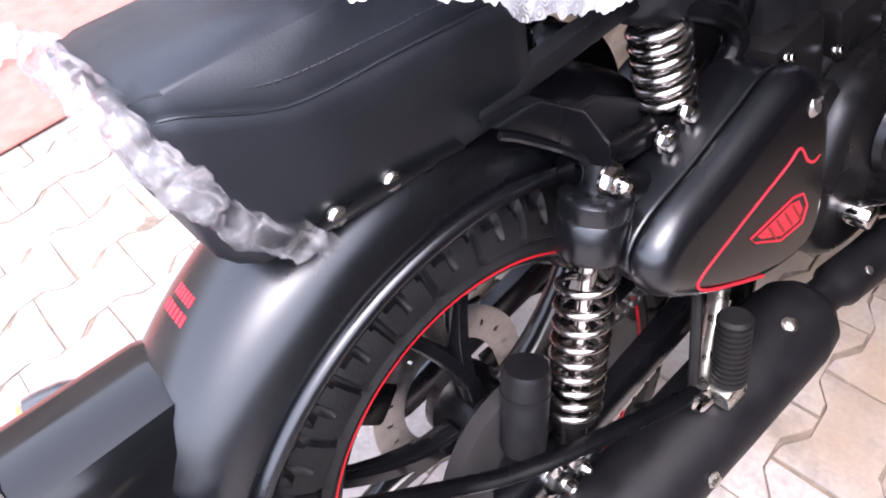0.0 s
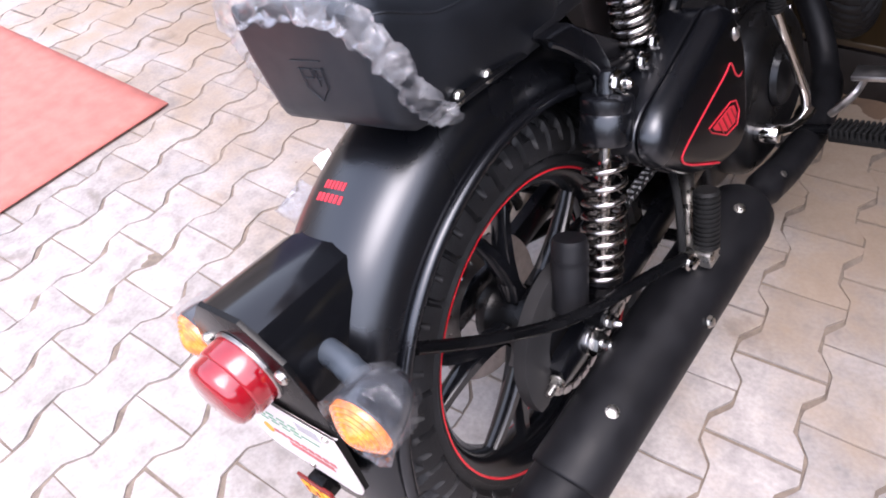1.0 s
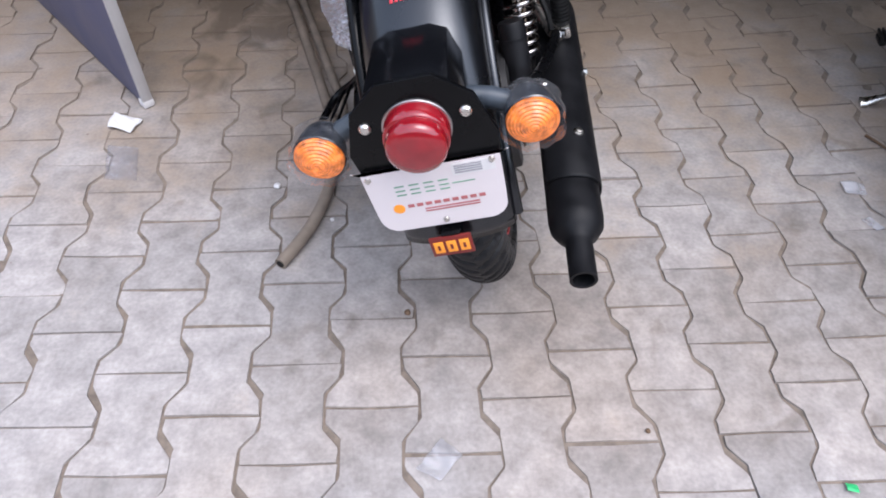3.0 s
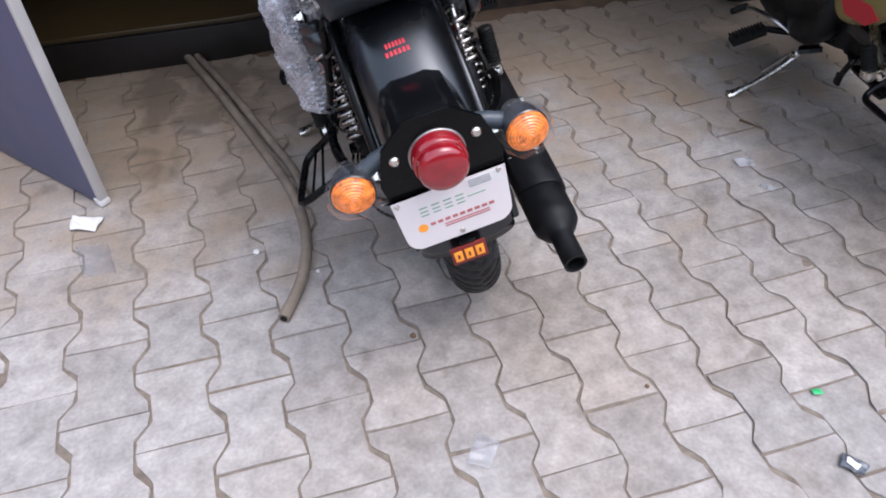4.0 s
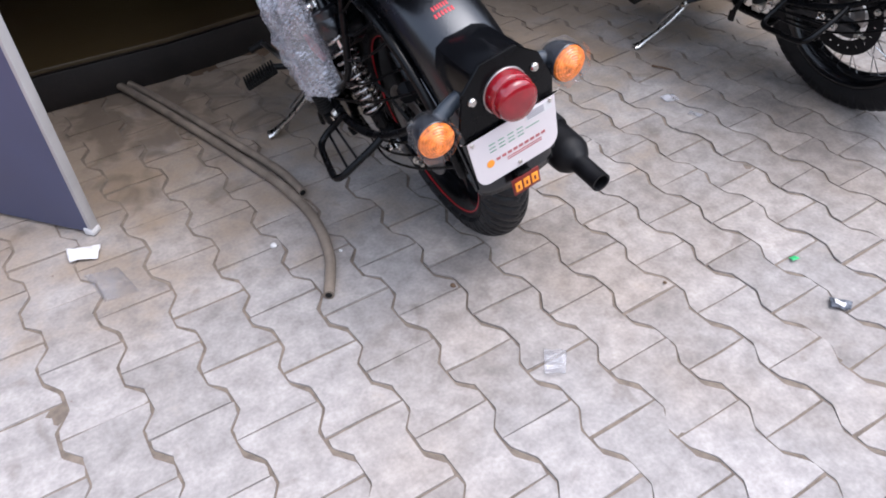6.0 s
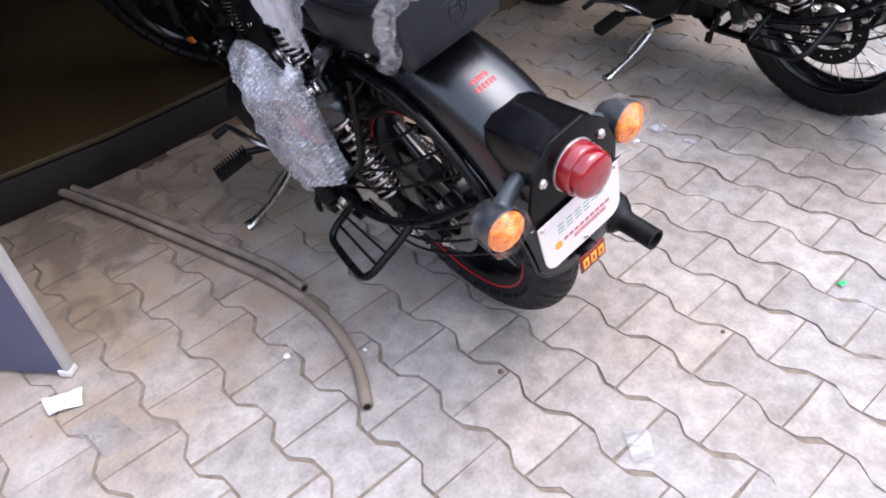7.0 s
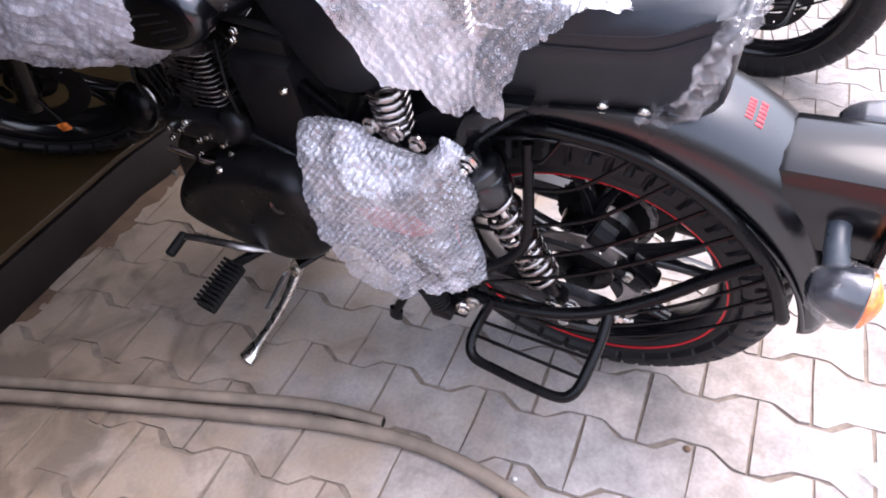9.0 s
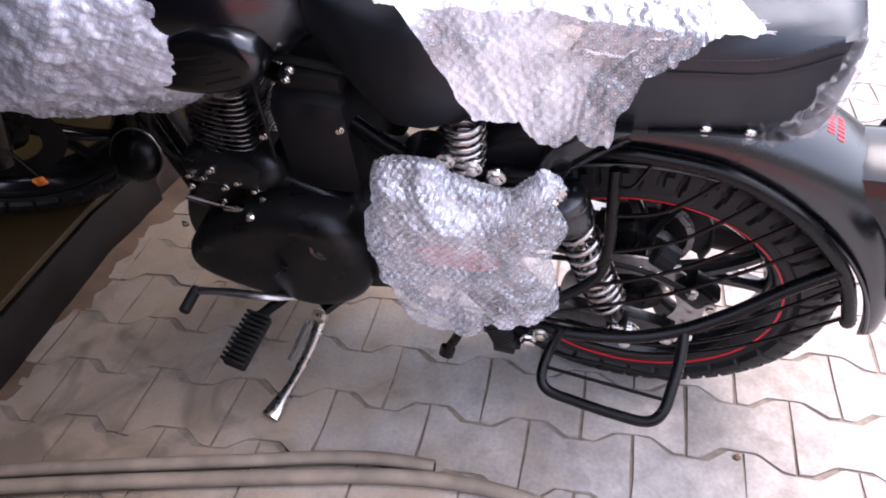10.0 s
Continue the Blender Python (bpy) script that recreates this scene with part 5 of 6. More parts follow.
    tube(bm, [(-0.10, 0.59, 0.25), (-0.16, 0.62, 0.262), (-0.225, 0.643, 0.282)], 0.010, 10)
    P("peg_bar", bm, BLACK)
    bm = B()
    tube(bm, curve_pts([(-0.155, 0.585, 0.262), (-0.19, 0.63, 0.30), (-0.20, 0.70, 0.305), (-0.205, 0.775, 0.295)], 5), [0.007] * 4 + [0.009] * 8 + [0.008] * 4, 10, flat=0.7)
    sf = P("gear_lever", bm, STEEL, "dark steel gear lever")
    part("lever_rubber", rod(B(), (-0.198, 0.778, 0.295), (-0.252, 0.782, 0.288), 0.0105, 14, 0.003), GRIP, sf, "black lever rubber")
    bm = B()
    tube(bm, curve_pts([(0.16, 0.60, 0.262), (0.20, 0.70, 0.25), (0.235, 0.78, 0.262), (0.25, 0.80, 0.29)], 5), 0.008, 8)
    box(bm, (0.262, 0.80, 0.30), (0.062, 0.045, 0.012), 0.004)
    P("brake_pedal", bm, STEEL, "steel brake pedal")
    bm = B()
    a, b = Vector((-0.150, 0.560, 0.215)), Vector((-0.318, 0.622, 0.093))
    bow = [a.lerp(b, k / 12) + Vector((0, -0.007 * math.sin(math.pi * min(1, k / 11)), -0.004 * math.sin(math.pi * k / 12))) for k in range(13)] + [b + Vector((-0.016, 0.004, -0.002))]
    tube(bm, bow, [0.013] * 4 + [0.0115, 0.011, 0.0105, 0.010, 0.0095, 0.0095, 0.011, 0.014, 0.018, 0.020], 12, flat=0.6)
    stand = P("side_stand", bm, ZINC, "chrome side stand resting on the pavers", 50)
    bm = B()
    pts = [a.lerp(b, 0.12 + 0.38 * i / 150) + Vector((0.006 * math.cos(i * 0.9), 0.018 + 0.006 * math.sin(i * 0.9), 0)) for i in range(150)]
    part("stand_spring", tube(bm, pts, 0.0016, 5), STEEL, stand, "", 60)
    part("stand_pivot", hexbolt(B(), a + Vector((-0.012, 0, 0)), (-1, 0, 0.3), 0.012, 0.012), ZINC, stand)
    bm = B()
    tube(bm, [(-0.10, 0.52, 0.235), (-0.15, 0.56, 0.225)], 0.02, 8, flat=0.5)
    P("stand_lug", bm, BLACK)
    bm = B()
    tube(bm, curve_pts([(-0.12, 0.33, 0.285), (-0.18, 0.28, 0.33), (-0.205, 0.265, 0.34), (-0.215, 0.286, 0.292)], 4), 0.0085, 8)
    tube(bm, [(-0.215, 0.284, 0.300), (-0.217, 0.290, 0.272)], 0.013, 10, flat=0.5)
    P("centre_stand_lever", bm, BLACK, "black centre stand lever")
    bm = B()
    tube(bm, curve_pts([(0.10, 0.27, 0.735), (0.118, 0.314, 0.711), (0.122, 0.346, 0.684), (0.122, 0.350, 0.656), (0.118, 0.318, 0.630), (0.112, 0.247, 0.606)], 6), 0.0135, 12)
    P("breather_hose", bm, BLACK, "thick black breather hose", 60)
    # centre stand, folded up
    bm = B()
    for s in (-1, 1):
        tube(bm, curve_pts([(s * 0.085, 0.42, 0.275), (s * 0.11, 0.36, 0.255), (s * 0.13, 0.27, 0.262), (s * 0.15, 0.20, 0.275)], 4), 0.013, 10)
        box(bm, (s * 0.155, 0.185, 0.278), (0.05, 0.035, 0.012), 0.004)
    tube(bm, [(-0.12, 0.31, 0.258), (0.12, 0.31, 0.258)], 0.011, 10)
    box(bm, (0, 0.40, 0.30), (0.20, 0.09, 0.09), 0.012)
    P("centre_stand", bm, BLACK, "black centre stand folded up", 40)
    # kick starter
    bm = B()
    tube(bm, curve_pts([(0.206, 0.617, 0.332), (0.207, 0.612, 0.36), (0.206, 0.600, 0.388), (0.205, 0.533, 0.507), (0.205, 0.497, 0.572)], 5), 0.0085, 10)
    tube(bm, curve_pts([(0.185, 0.500, 0.352), (0.196, 0.54, 0.336), (0.203, 0.585, 0.325), (0.207, 0.620, 0.328)], 4), [0.016] * 5 + [0.012] * 5 + [0.016] * 3, 12, flat=0.7)
    rod(bm, (0.150, 0.500, 0.352), (0.205, 0.500, 0.352), 0.017, 16, 0.003)
    ks = P("kick_starter", bm, CHROME, "chrome kick starter lever", 50)
    foot_peg(ks, (0.205, 0.499, 0.570), (0.207, 0.489, 0.645), 0.014, 11, "kick_rubber")

    # sari guard: outer tube with bars, and the step loop below
    bm = B()
    tube(bm, curve_pts([(-0.112, 0.060, 0.676), (-0.128, 0.056, 0.62), (-0.148, 0.052, 0.55), (-0.162, 0.062, 0.50), (-0.178, 0.11, 0.455), (-0.185, 0.16, 0.42)], 6), 0.0085, 10)
    tube(bm, curve_pts([(-0.19, 0.145, 0.385), (-0.196, 0.08, 0.392), (-0.190, 0.0, 0.402), (-0.172, -0.07, 0.418), (-0.145, -0.14, 0.452), (-0.12, -0.20, 0.495), (-0.104, -0.255, 0.535)], 6), 0.0105, 10, flat=0.85)
    guard = P("sari_guard", bm, BLACK, "black tubular sari guard with thin bars")
    loop = curve_pts([(-0.196, 0.100, 0.396), (-0.222, 0.112, 0.372), (-0.255, 0.118, 0.352), (-0.275, 0.105, 0.342), (-0.285, 0.06, 0.344), (-0.295, 0.0, 0.350), (-0.299, -0.045, 0.357), (-0.285, -0.065, 0.368), (-0.25, -0.073, 0.385), (-0.21, -0.078, 0.402), (-0.172, -0.078, 0.418)], 5)
    part("step_loop", tube(B(), loop, 0.0085, 10), BLACK, guard, "black step loop")
    part("loop_bar", tube(B(), [(-0.245, 0.114, 0.358), (-0.268, -0.068, 0.376)], 0.0032, 6), BLACK, guard)
    part("loop_bar", tube(B(), [(-0.225, 0.110, 0.371), (-0.240, -0.074, 0.389)], 0.0032, 6), BLACK, guard)
    # thin bars sweep from the mudguard stay to the front tube, and below
    stay = curve_pts([(-0.101, -0.03, 0.692), (-0.101, -0.09, 0.678), (-0.101, -0.15, 0.645), (-0.101, -0.215, 0.590), (-0.101, -0.27, 0.515)], 8)
    ends = [((-0.104, 0.015, 0.688), (-0.118, 0.058, 0.655)), (stay[7], (-0.132, 0.055, 0.606)), (stay[14], (-0.15, 0.052, 0.548)), (stay[20], (-0.172, 0.09, 0.478)), (stay[25], (-0.19, 0.14, 0.418))]
    for a, b in ends:
        a, b = Vector(a), Vector(b)
        mid = a.lerp(b, 0.5) + Vector((-0.014, 0, -0.012))
        part("guard_bar", tube(B(), curve_pts([a, mid, b], 6), 0.0032, 6), BLACK, guard)
    for k in range(3):
        a = Vector((-0.103, -0.272 - 0.014 * k, 0.505 - 0.036 * k))
        b = Vector((-0.168, -0.03 - 0.0 * k, 0.385 - 0.030 * k))
        c = Vector((-0.15, 0.13, 0.345 - 0.02 * k))
        part("guard_bar", tube(B(), curve_pts([a, a.lerp(b, 0.5) + Vector((-0.012, 0, -0.012)), b, c], 6), 0.0032, 6), BLACK, guard)
    part("guard_bolt", hexbolt(B(), (-0.205, 0.13, 0.388), (-1, 0, 0), 0.009, 0.01), ZINC, guard)
    part("guard_bolt", hexbolt(B(), (-0.175, -0.055, 0.40), (-1, 0, -0.2), 0.010, 0.01), ZINC, guard)
    return bike


LEANED = Matrix.Rotation(radians(-LEAN_ANGLE), 4, "Y")
motorcycle(LEANED, "matt black motorcycle with red-lined alloy wheels on its side stand", "parked motorcycles")
motorcycle(Matrix.Translation((1.33, -0.17, 0)) @ Matrix.Rotation(radians(-1.5), 4, "Z") @ Matrix.Rotation(radians(-9.5), 4, "Y") @ Matrix.Rotation(radians(-3.0), 4, "X"), "khaki and black motorcycle with wire-spoked wheels on its side stand", "parked motorcycles", True, KHAKI, False, (1.30, 0.385), 10)


def world_of(x, y, z):
    return LEANED @ Vector((x, y, z))


# ---- protective wraps lying on the bike ----
def blister(bm, pitch=0.0098, height=0.0030, worn=0.35, seed=0.0, patchy=True):
    """Raise the air cells of bubble wrap on a fine sheet, in staggered rows, some of them flat."""
    inv = LEANED.inverted()
    bm.normal_update()
    cells = bm.loops.layers.uv.new("cells")
    place, moved = {}, []
    for v in bm.verts:
        p = inv @ v.co
        a = (p.y, p.z) if abs(p.x) > 0.112 else (p.y, p.x)
        a = ((a[0] * 0.8 + a[1] * 0.6) / pitch, (a[1] * 0.8 - a[0] * 0.6) / pitch)
        place[v] = a
        i, j = round(a[0]), round(a[1])
        best = math.hypot(a[0] - i, a[1] - j)
        full = math.sin(i * 12.9898 + j * 78.233 + seed) * 43758.5453 % 1.0
        k = max(0.0, 1 - (best / 0.42) ** 2) ** 0.6
        flat = min(1.0, max(0.15, 0.5 + 1.6 * noise.noise(p * 13 + Vector((seed, 0, 0))))) if patchy else 1.0
        moved.append((v, v.normal * (height * k * flat * (1 - worn * full))))
    for f in bm.faces:
        for l in f.loops:
            l[cells].uv = place[l.vert]
    for v, d in moved:
        v.co += d
    return bm


def wrap_noise(p, big, small):
    q = Vector(p)
    return big * noise.noise(q * 9) + small * noise.noise(q * 28) + small * 0.6 * noise.noise(q * 60) + small * 0.7 * (0.5 - abs(noise.noise(q * 38))) + small * 0.45 * (0.5 - abs(noise.noise(q * 90))) + small * 0.2 * noise.noise(q * 170)


LEFT_HEM = [(-0.075, 0.945), (-0.048, 0.930), (-0.025, 0.913), (0.0, 0.890), (0.020, 0.868), (0.040, 0.852), (0.050, 0.828), (0.058, 0.800), (0.066, 0.768), (0.070, 0.746), (0.096, 0.741), (0.112, 0.756), (0.119, 0.742), (0.135, 0.732), (0.163, 0.740), (0.177, 0.762), (0.202, 0.754), (0.231, 0.753), (0.245, 0.770), (0.264, 0.806), (0.282, 0.837), (0.299, 0.874), (0.317, 0.915), (0.34, 0.935)]
RIGHT_HEM = [(-0.075, 0.908), (-0.03, 0.884), (0.01, 0.878), (0.042, 0.858), (0.105, 0.805), (0.18, 0.775), (0.227, 0.763), (0.28, 0.80), (0.34, 0.86)]


def drape(u, v):
    y = -0.075 + 0.415 * u + (1 - u) ** 4 * (0.03 + 0.05 * noise.noise(Vector((v * 9, 2.0, 0))) + 0.02 * noise.noise(Vector((v * 30, 5.0, 0))))
    rag = 0.006 * noise.noise(Vector((y * 70, 4.0, v * 3))) + 0.0035 * noise.noise(Vector((y * 190, 8.0, 0)))
    zl, zr = lerp_table(LEFT_HEM, y) + rag, lerp_table(RIGHT_HEM, y) + rag
    top = 0.915 - 0.05 * max(0, y - 0.2)
    if v < 0.4:
        k = v / 0.4
        x, z = -0.145 + 0.012 * k, zl + (min(top - 0.012, max(zl, top - 0.012)) - zl) * k
    elif v < 0.75:
        k = (v - 0.4) / 0.35
        x, z = -0.133 + 0.258 * k, top - 0.012 + 0.018 * math.sin(math.pi * k)
    else:
        k = (v - 0.75) / 0.25
        x, z = 0.125 + 0.01 * k, top - 0.012 + (min(zr, top - 0.012) - top + 0.012) * k
    w = wrap_noise((x, y, z), 0.011, 0.0058)
    if v < 0.4:
        # pleats that run down to the lowest tip of the sheet
        lean = math.atan2(y - 0.13, max(0.02, z - 0.66))
        x -= 0.006 * (1 - v / 0.4) ** 0.5 * (0.4 + abs(noise.noise(Vector((lean * 5, 7.0, 0))) + 0.5 * noise.noise(Vector((lean * 11, 3.0, 0)))))
    return world_of(x * (1 + 2.2 * w) - (0.02 * noise.noise(Vector((y * 14, z * 6, 3))) if v < 0.3 else 0), y + 0.6 * w, z + max(w, -0.004) + 0.006)


wrap = part("bubble_wrap_sheet", blister(grid(B(), 230, 420, drape), 0.0105, 0.0004), BUBBLE, None, "", 80)
tagged(wrap, "white bubble wrap sheet draped over the saddle", "bubble wrap", "protective wraps")


def pouch(name, centre, radii, outline, mat, label, amp=(0.012, 0.006)):
    """A closed crumpled pouch whose outline in the bike's side plane is given as (angle, factor)."""
    def fn(u, v):
        a, b = 2 * math.pi * u, math.pi * (v - 0.5)
        k = lerp_table(outline, math.degrees(a) % 360)
        cb = max(math.cos(b), 0.0) ** 0.85
        c, d = math.cos(a), math.sin(a)
        x = radii[0] * max(math.cos(b), 0.0) ** 0.4 * math.copysign(abs(c) ** 0.8, c)
        y, z = radii[1] * k * cb * d, radii[2] * math.sin(b)
        if x > 0 and z < 0:
            z *= 1 - 0.42 * min(1, x / 0.08)
        p = Vector((centre[0] + x, centre[1] + y, centre[2] + z))
        w = wrap_noise(p, *amp)
        r = Vector((x * 1.2, y, z))
        return LEANED @ (p + r.normalized() * w if r.length > 1e-6 else p)
    bm = grid(B(), 430, 250, fn)
    bmesh.ops.remove_doubles(bm, verts=bm.verts[:], dist=0.0002)
    blister(bm, 0.0105, 0.0013)
    ob = part(name, bm, mat, None, "", 80)
    return tagged(ob, label, "bubble wrap", "protective wraps")


def pillow(name, outline, back, front, mat, label):
    """A thin bag pulled over a box: flat crumpled rim all round, bulging face, from its outline in the side plane."""
    loop = resample([Vector((0, y, z)) for y, z in outline], 0.0016, True)
    pts = [p for p, d in loop]
    mid = Vector((0, 0.262, 0.515))
    bm = B()
    rings = []
    for k in range(150):
        u = k / 149
        ring = []
        for i, p in enumerate(pts):
            if u < 0.12:
                f, x = 0.93 + 0.07 * (u / 0.12), back - 0.02 * u / 0.12
            else:
                v = (u - 0.12) / 0.88
                f = 1.0 - v
                x = back - 0.02 + (front - back + 0.02) * min(1.0, 1.15 * (1 - (1 - min(1, v / 0.42)) ** 2.2))
            q = mid + (p - mid) * f
            q.x = x
            n1 = noise.noise(q * 11) * 0.011 + noise.noise(q * 34) * 0.0065 + (0.4 - abs(noise.noise(q * 20))) * 0.020 + noise.noise(q * 110) * 0.0022
            w = (p - mid).normalized() * (0.35 * n1 if f > 0.8 else 0.15 * n1)
            ring.append(LEANED @ (q + w + Vector((-n1 * (0.4 + 0.6 * min(1, u * 4)), 0, 0))))
        rings.append(ring)
    loft(bm, rings, True, True)
    bmesh.ops.recalc_face_normals(bm, faces=bm.faces[:])
    blister(bm, 0.0088, 0.0013, 0.4, 3.0, False)
    ob = part(name, bm, mat, None, "", 80)
    tagged(ob, label, "bubble wrap", "protective wraps")
    neck = curve_pts(NECK, 16)
    bm = tube(B(), neck, [0.0135 + 0.004 * math.sin(i * 0.7) for i in range(len(neck))], 24, flat=0.7)
    for v in bm.verts:
        c = v.co.copy()
        v.co += Vector((noise.noise(c * 70), noise.noise(c * 70 + Vector((9, 0, 0))), noise.noise(c * 70 + Vector((0, 9, 0))))) * 0.009
        v.co = LEANED @ v.co
    blister(bm, 0.0092, 0.001, 0.5, 3.0, False)
    part("gathered_neck", bm, mat, ob, "gathered neck of the bag", 80)
    return ob


NECK = [(-0.180, 0.288, 0.705), (-0.188, 0.292, 0.678), (-0.194, 0.279, 0.652), (-0.198, 0.232, 0.640), (-0.196, 0.182, 0.652), (-0.188, 0.140, 0.700), (-0.182, 0.126, 0.716)]
POD = smooth_poly([(0.365, 0.699), (0.327, 0.712), (0.283, 0.711), (0.272, 0.694), (0.235, 0.683), (0.184, 0.677), (0.157, 0.704), (0.132, 0.720), (0.124, 0.696), (0.131, 0.679), (0.110, 0.640), (0.109, 0.610), (0.124, 0.572), (0.121, 0.527), (0.111, 0.447), (0.145, 0.428), (0.185, 0.394), (0.224, 0.357), (0.285, 0.337), (0.335, 0.341), (0.362, 0.390), (0.386, 0.484), (0.405, 0.568), (0.378, 0.622)], 4)
pillow("bubble_wrap_pouch", POD, -0.163, -0.228, BUBBLETHIN, "clear bubble wrap bag tied round the side box")
TANKW = [(0, 1.0), (45, 1.15), (90, 1.0), (135, 1.2), (180, 1.0), (225, 1.0), (250, 1.1), (290, 0.95), (320, 1.1), (360, 1.0)]
pouch("bubble_wrap_tank_cover", (0.0, 0.90, 0.850), (0.205, 0.305, 0.222), TANKW, BUBBLEMID, "white bubble wrap round the fuel tank and headlamp", (0.02, 0.008))


# gathered clear cover round the seat's rear edge
def crumple(bm, big, small):
    """Push a film about: soft gathers and sharp creases."""
    for v in bm.verts:
        c = v.co.copy()
        soft = Vector([noise.noise(c * 45 + Vector(q)) for q in ((0, 0, 0), (9, 0, 0), (0, 9, 0))])
        crease = Vector([0.35 - abs(noise.noise(c * 95 + Vector(q))) for q in ((3, 0, 0), (0, 3, 0), (0, 0, 3))])
        v.co += soft * big + crease * small
    return bm


path = curve_pts([(0.104, -0.112, 0.756), (0.113, -0.136, 0.785), (0.119, -0.156, 0.825), (0.110, -0.166, 0.862), (0.080, -0.170, 0.888), (0.03, -0.171, 0.899), (-0.03, -0.172, 0.901), (-0.082, -0.170, 0.896), (-0.114, -0.158, 0.880), (-0.121, -0.148, 0.850), (-0.120, -0.143, 0.812), (-0.115, -0.124, 0.778), (-0.108, -0.098, 0.762)], 24)
girth = [0.0165 + 0.0016 * math.sin(i * 0.55) + 0.0016 * math.sin(i * 0.23 + 1) for i in range(len(path))]
strip = thing("seat_cover_film", LEANED, "gathered clear plastic cover round the seat's rear edge", "plastic cover", "protective wraps")
part("band", crumple(tube(B(), path, girth, 26, flat=0.72), 0.0055, 0.0055), CLEAR, strip, "crumpled clear film band", 80)
for near, far in ((path[0], path[6]), (path[-1], path[-7])):
    away = (near - far).normalized()
    tab = [far.lerp(near, 0.5), near, near + away * 0.010, near + away * 0.020]
    part("loose_end", crumple(tube(B(), curve_pts(tab, 8), 0.0175, 20, flat=0.45), 0.004, 0.004), CLEAR, strip, "flattened loose film end", 80)

# ---- loose things on the pavers ----
h1 = curve_pts([(-0.688, 1.19, 0.022), (-0.60, 0.965, 0.015), (-0.48, 0.60, 0.015), (-0.405, 0.345, 0.015), (-0.384, 0.16, 0.015), (-0.408, 0.0, 0.015), (-0.464, -0.125, 0.015)], 8)
hose = tagged(part("hose", tube(B(), h1, 0.0138, 14), HOSE), "dusty tan rubber hose lying on the pavers", "hose", "hoses")
part("open_end", rod(B(), h1[-1], h1[-1] + (h1[-1] - h1[-2]).normalized() * 0.0015, 0.0085, 14), GRIP, hose, "dark open bore")
h2 = curve_pts([(-0.655, 1.185, 0.022), (-0.570, 0.98, 0.015), (-0.456, 0.64, 0.015), (-0.388, 0.43, 0.015), (-0.367, 0.287, 0.015)], 8)
hose = tagged(part("hose", tube(B(), h2, 0.0128, 14), HOSE), "shorter tan hose beside the longer one", "hose", "hoses")
part("open_end", rod(B(), h2[-1], h2[-1] + (h2[-1] - h2[-2]).normalized() * 0.0015, 0.0085, 14), GRIP, hose, "dark open bore")

# standing display board
board = thing("display_board", Matrix.Translation((-0.905, 0.437, 0)) @ Matrix.Rotation(radians(132.5), 4, "Z"), "grey-blue laminate board standing on its edge on the pavers", "board")
part("panel", box(B(), (0.492, 0.0, 0.80), (0.964, 0.024, 1.58), 0.001), BOARD, board)
part("edge_band", box(B(), (0.004, 0.0, 0.80), (0.012, 0.028, 1.60), 0.0015), BOARDEDGE, board, "pale edge band")
part("foot_cap", box(B(), (0.012, 0.0, 0.012), (0.03, 0.032, 0.022), 0.004), PAPER, board, "white plastic foot cap")

board2 = thing("display_board", Matrix.Translation((-1.585, 1.146, 0)) @ Matrix.Rotation(radians(185.5), 4, "Z"), "grey-blue laminate board with a dark bottom rail on the pavers", "board")
part("panel", box(B(), (0.62, 0.0, 0.80), (1.24, 0.024, 1.56), 0.001), BOARD, board2)
part("bottom_rail", box(B(), (0.62, 0.0, 0.010), (1.24, 0.030, 0.020), 0.002), GRIP, board2, "dark bottom rail")

# red carpet
def carpet_fn(u, v):
    x, y = -1.61 - 2.4 * u - 0.02 * v, 0.32 - 1.9 * v + 0.02 * u
    return (x, y, 0.007 + 0.002 * noise.noise(Vector((x * 3, y * 3, 0))))


carpet = part("carpet", grid(B(), 40, 40, carpet_fn), CARPET)
sol = carpet.modifiers.new("thickness", "SOLIDIFY")
sol.thickness = 0.005
tagged(carpet, "flat red carpet lying on the pavers", "carpet")


def sheet(name, pts, mat, label, category, curl=0.006, seed=0):
    """A small creased sheet on the ground, from its four corners."""
    a, b, c, d = [Vector((*p, 0)) for p in pts]

    def fn(u, v):
        p = a.lerp(b, u).lerp(d.lerp(c, u), v)
        return p + Vector((0, 0, 0.004 + curl * abs(noise.noise(p * 25 + Vector((seed, 0, 0)))) + 0.002 * noise.noise(p * 80)))
    ob = part(name, grid(B(), 14, 14, fn), mat, None, "", 60)
    s = ob.modifiers.new("thickness", "SOLIDIFY")
    s.thickness, s.offset = 0.0006, 1
    return tagged(ob, label, category, "litter on the pavers")


sheet("paper_scrap", [(-0.989, 0.406), (-0.905, 0.375), (-0.922, 0.323), (-0.989, 0.346)], PAPER, "white folded paper scrap on the pavers", "paper", 0.012)
sheet("plastic_scrap", [(-0.117, -0.521), (-0.078, -0.553), (-0.117, -0.599), (-0.160, -0.582)], SCRAP, "crumpled clear plastic scrap on the pavers", "plastic", 0.018, 3)
sheet("wrapper", [(0.546, -0.740), (0.577, -0.779), (0.552, -0.794), (0.522, -0.763)], FOIL, "small dark and silver wrapper on the pavers", "wrapper", 0.01, 5)
sheet("wrapper_patch", [(0.545, -0.752), (0.562, -0.774), (0.550, -0.781), (0.535, -0.763)], PAPER, "white inside of the torn wrapper", "wrapper", 0.016, 5)
sheet("foil_scrap", [(0.575, -0.598), (0.593, -0.602), (0.590, -0.618), (0.573, -0.612)], GREEN, "crumpled green foil scrap on the pavers", "foil", 0.014, 7)
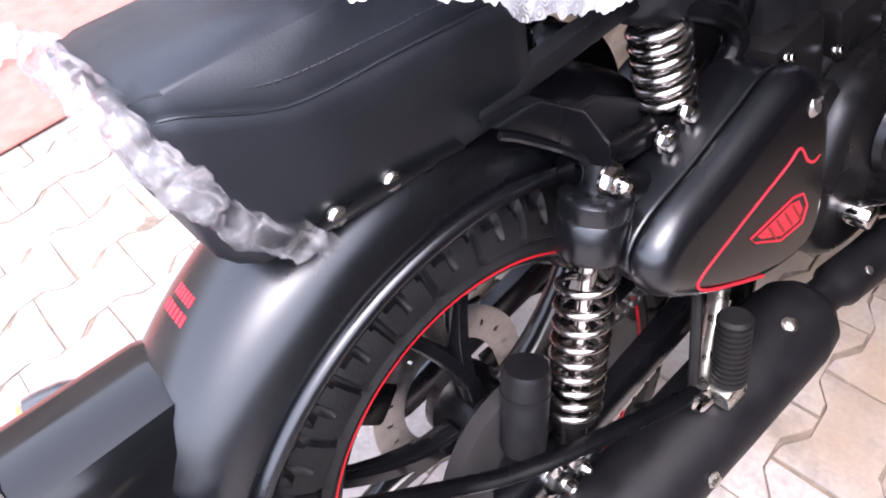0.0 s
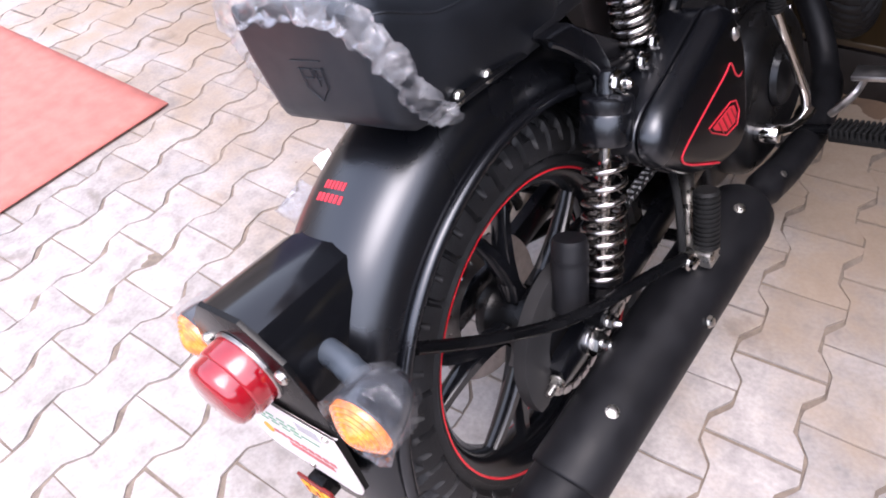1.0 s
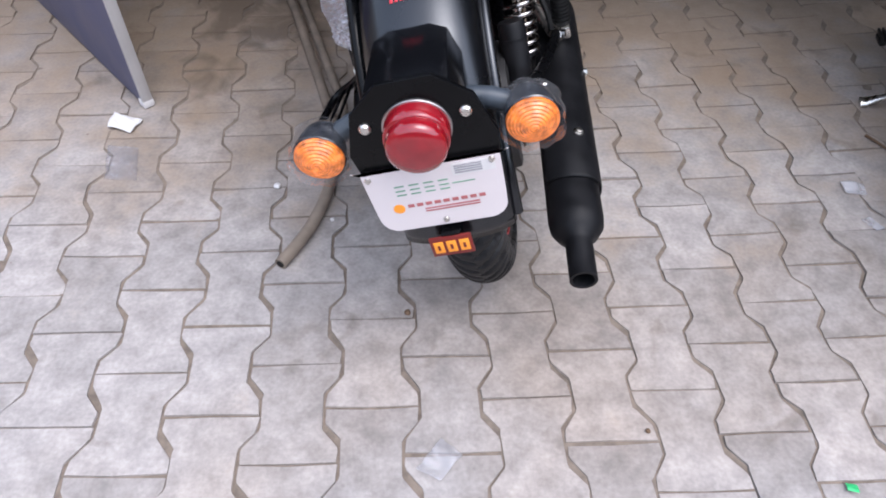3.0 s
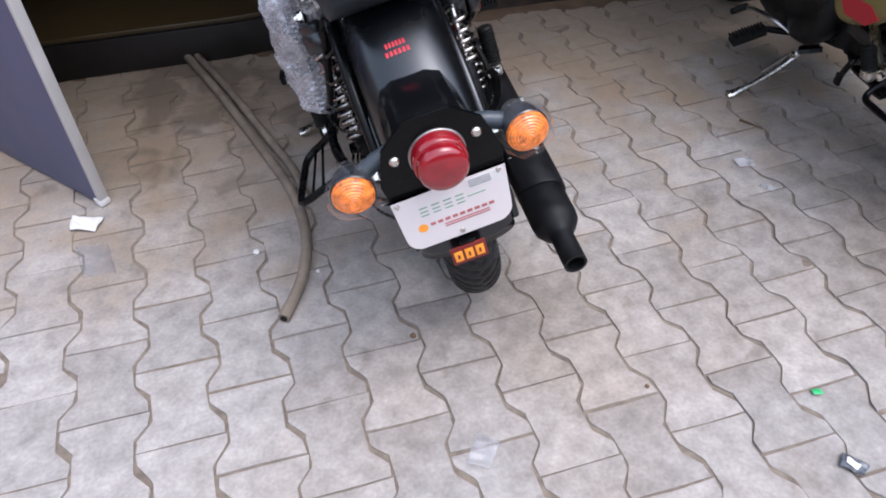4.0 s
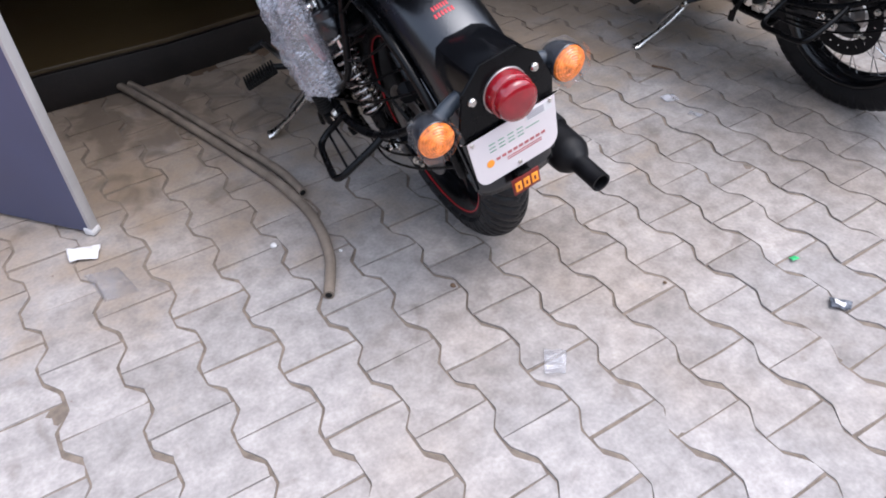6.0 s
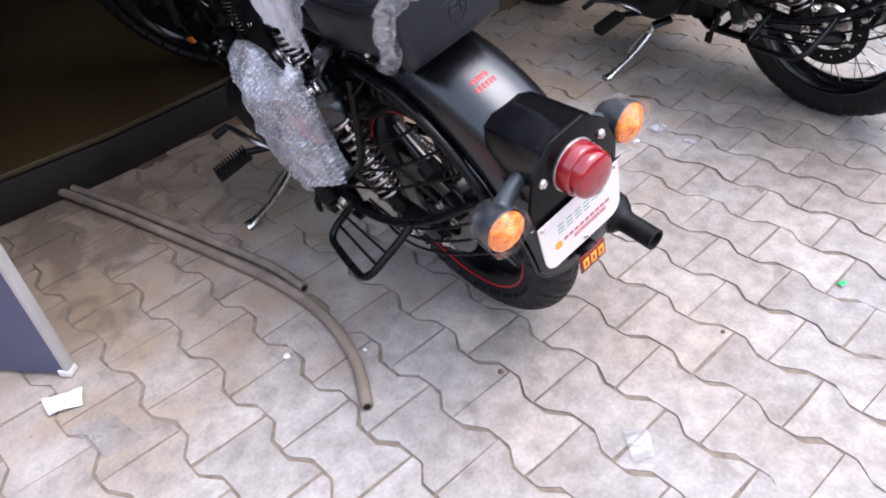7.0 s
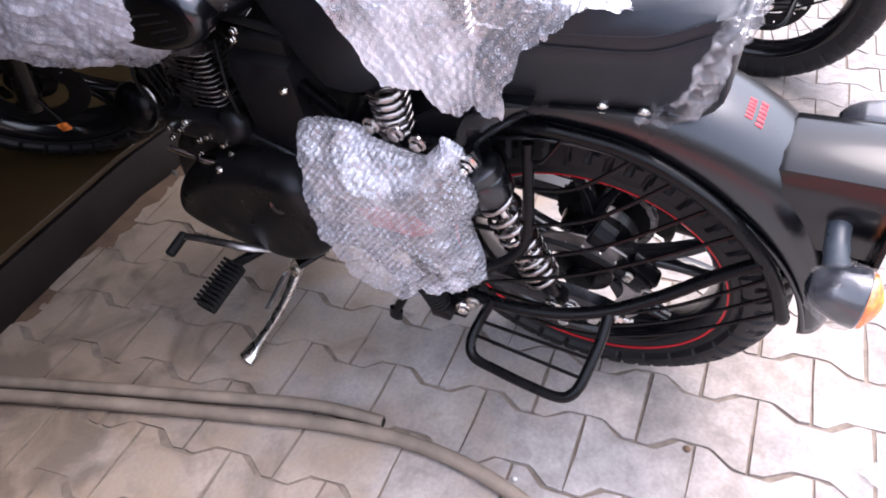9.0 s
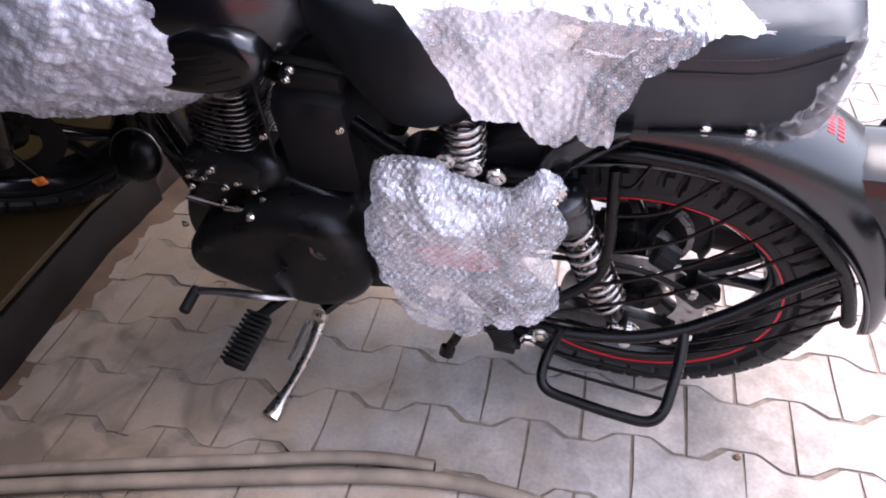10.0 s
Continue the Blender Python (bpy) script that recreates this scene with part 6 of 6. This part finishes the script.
sheet("plastic_bag", [(-2.20, -0.04), (-1.98, -0.06), (-1.99, -0.20), (-2.22, -0.21)], SCRAP, "grey plastic bag lying on the carpet", "bag", 0.05, 11).location.z = 0.012

sheet("plastic_sheet", [(-0.965, 0.275), (-0.885, 0.265), (-0.855, 0.145), (-0.935, 0.150)], THINCLEAR, "flat clear plastic sheet lying on a paver", "plastic", 0.004, 21)
sheet("plastic_scrap", [(0.835, 0.150), (0.890, 0.145), (0.885, 0.105), (0.84, 0.11)], SCRAP, "flat clear plastic scrap between the pavers", "plastic", 0.012, 13)
sheet("plastic_scrap", [(0.84, 0.025), (0.865, 0.035), (0.885, 0.0), (0.86, -0.01)], SCRAP, "small torn clear plastic scrap", "plastic", 0.012, 17)
tagged(part("twig", tube(B(), [(0.968, 0.328, 0.004), (0.985, 0.296, 0.007), (1.006, 0.266, 0.004)], [0.004, 0.003, 0.002], 6), DIRT), "short dark twig on the pavers", "twig", "litter on the pavers")
for px_, py_, r_ in ((-0.513, 0.129, 0.009), (-0.187, -0.243, 0.007), (0.256, -0.503, 0.005), (-0.37, 0.02, 0.005)):
    bm = B()
    bmesh.ops.create_icosphere(bm, subdivisions=2, radius=r_)
    for v in bm.verts:
        v.co *= 1 + 0.3 * noise.noise(v.co * 200)
        v.co.z *= 0.6
    tagged(part("pebble", bm, DIRT if py_ < 0 else PAPER, None, "", 80, Matrix.Translation((px_, py_, r_ * 0.5))), "small pebble lying on the pavers", "pebble", "litter on the pavers")

# ---- pavers: interlocking dumb-bell shaped concrete blocks ----
E_VEC, V_VEC, ORIGIN = Vector((0.1499, 0.0071)), Vector((-0.0156, 0.2013)), Vector((-1.0311, 0.2028))


def laid(a, b):
    """Where column a, course b lies: the courses were laid slightly uneven and drift over the yard."""
    def sq(v, lo, hi):
        k = min(max(v, lo), hi)
        return k * k + 2 * k * (v - k)
    ka, kb = min(max(a, -4), 17), min(max(b, -6), 5)
    ab = ka * kb + (a - ka) * kb + (b - kb) * ka
    return ORIGIN + E_VEC * a + V_VEC * b + Vector((-0.00068, -0.00012)) * sq(a, -4, 17) + Vector((-0.00046, -0.00136)) * ab + Vector((-0.00077, -0.00097)) * sq(b, -6, 5)


pavement = thing("pavement", Matrix(), "grey interlocking concrete pavers with sandy joints", "pavement", kind="structure")
HALF = [(-0.6, -0.5), (0.0, -0.5), (0.6, -0.5), (0.6, -0.385), (0.588, -0.345), (0.412, -0.182), (0.4, -0.145), (0.4, 0.145), (0.412, 0.182), (0.588, 0.345), (0.6, 0.385)]
OUT = HALF + [(-a, -b) for a, b in HALF]


def paver_rings(rng):
    flat = [(E_VEC.x * s + V_VEC.x * r, E_VEC.y * s + V_VEC.y * r) for s, r in OUT]
    jit = [(a + rng.uniform(-0.0024, 0.0024), b + rng.uniform(-0.0024, 0.0024)) for a, b in flat]
    return [[(a, b, -0.018) for a, b in offset(jit, 0.0012)], [(a, b, -rng.uniform(0.0, 0.0012)) for a, b in offset(jit, 0.0029)]]


def paver_faces(base, n=22):
    f = [(base + j, base + (j + 1) % n, base + n + (j + 1) % n, base + n + j) for j in range(n)]
    f.append(tuple(base + n + k for k in range(n)))
    return f


rng = random.Random(4)
variants = []
for k in range(6):
    me = bpy.data.meshes.new("paver")
    me.from_pydata([p for ring in paver_rings(rng) for p in ring], [], paver_faces(0))
    me.materials.append(PAVER)
    variants.append(me)
far_v, far_f = [], []
for a in range(-45, 60):
    for b in range(-45, 45):
        bb = b + 0.5 - 0.5 * (a % 2)
        c = laid(a, bb)
        e1, v1 = (laid(a + 1, bb) - laid(a - 1, bb)) / 2, laid(a, bb + 0.5) - laid(a, bb - 0.5)
        if not (-4.4 < c.x < 5.5 and -5.0 < c.y < 1.30):
            continue
        dz = rng.uniform(-0.0018, 0.0012)
        if -1.35 < c.x < 1.25 and -1.55 < c.y < 1.30:
            ob = new("paver", variants[rng.randrange(6)])
            ob.parent = pavement
            ob.matrix_basis = Matrix.Translation((c.x, c.y, dz)) @ pose(0, 0, 0, rng.uniform(-0.5, 0.5), rng.uniform(-0.5, 0.5), rng.uniform(-0.8, 0.8)) @ Matrix.Rotation(math.atan2(v1.y, v1.x) - math.atan2(V_VEC.y, V_VEC.x), 4, "Z") @ Matrix.Diagonal((e1.length / E_VEC.length, v1.length / V_VEC.length, 1, 1))
        else:
            base = len(far_v)
            far_v += [(x * e1.length / E_VEC.length + c.x, y * v1.length / V_VEC.length + c.y, z + dz) for ring in paver_rings(rng) for x, y, z in ring]
            far_f += paver_faces(base)
me = bpy.data.meshes.new("far_pavers")
me.from_pydata(far_v, [], far_f)
me.materials.append(PAVER)
ob = new("far_pavers", me)
ob.parent = pavement
tagged(ob, "further pavers of the same yard", kind="stuff")
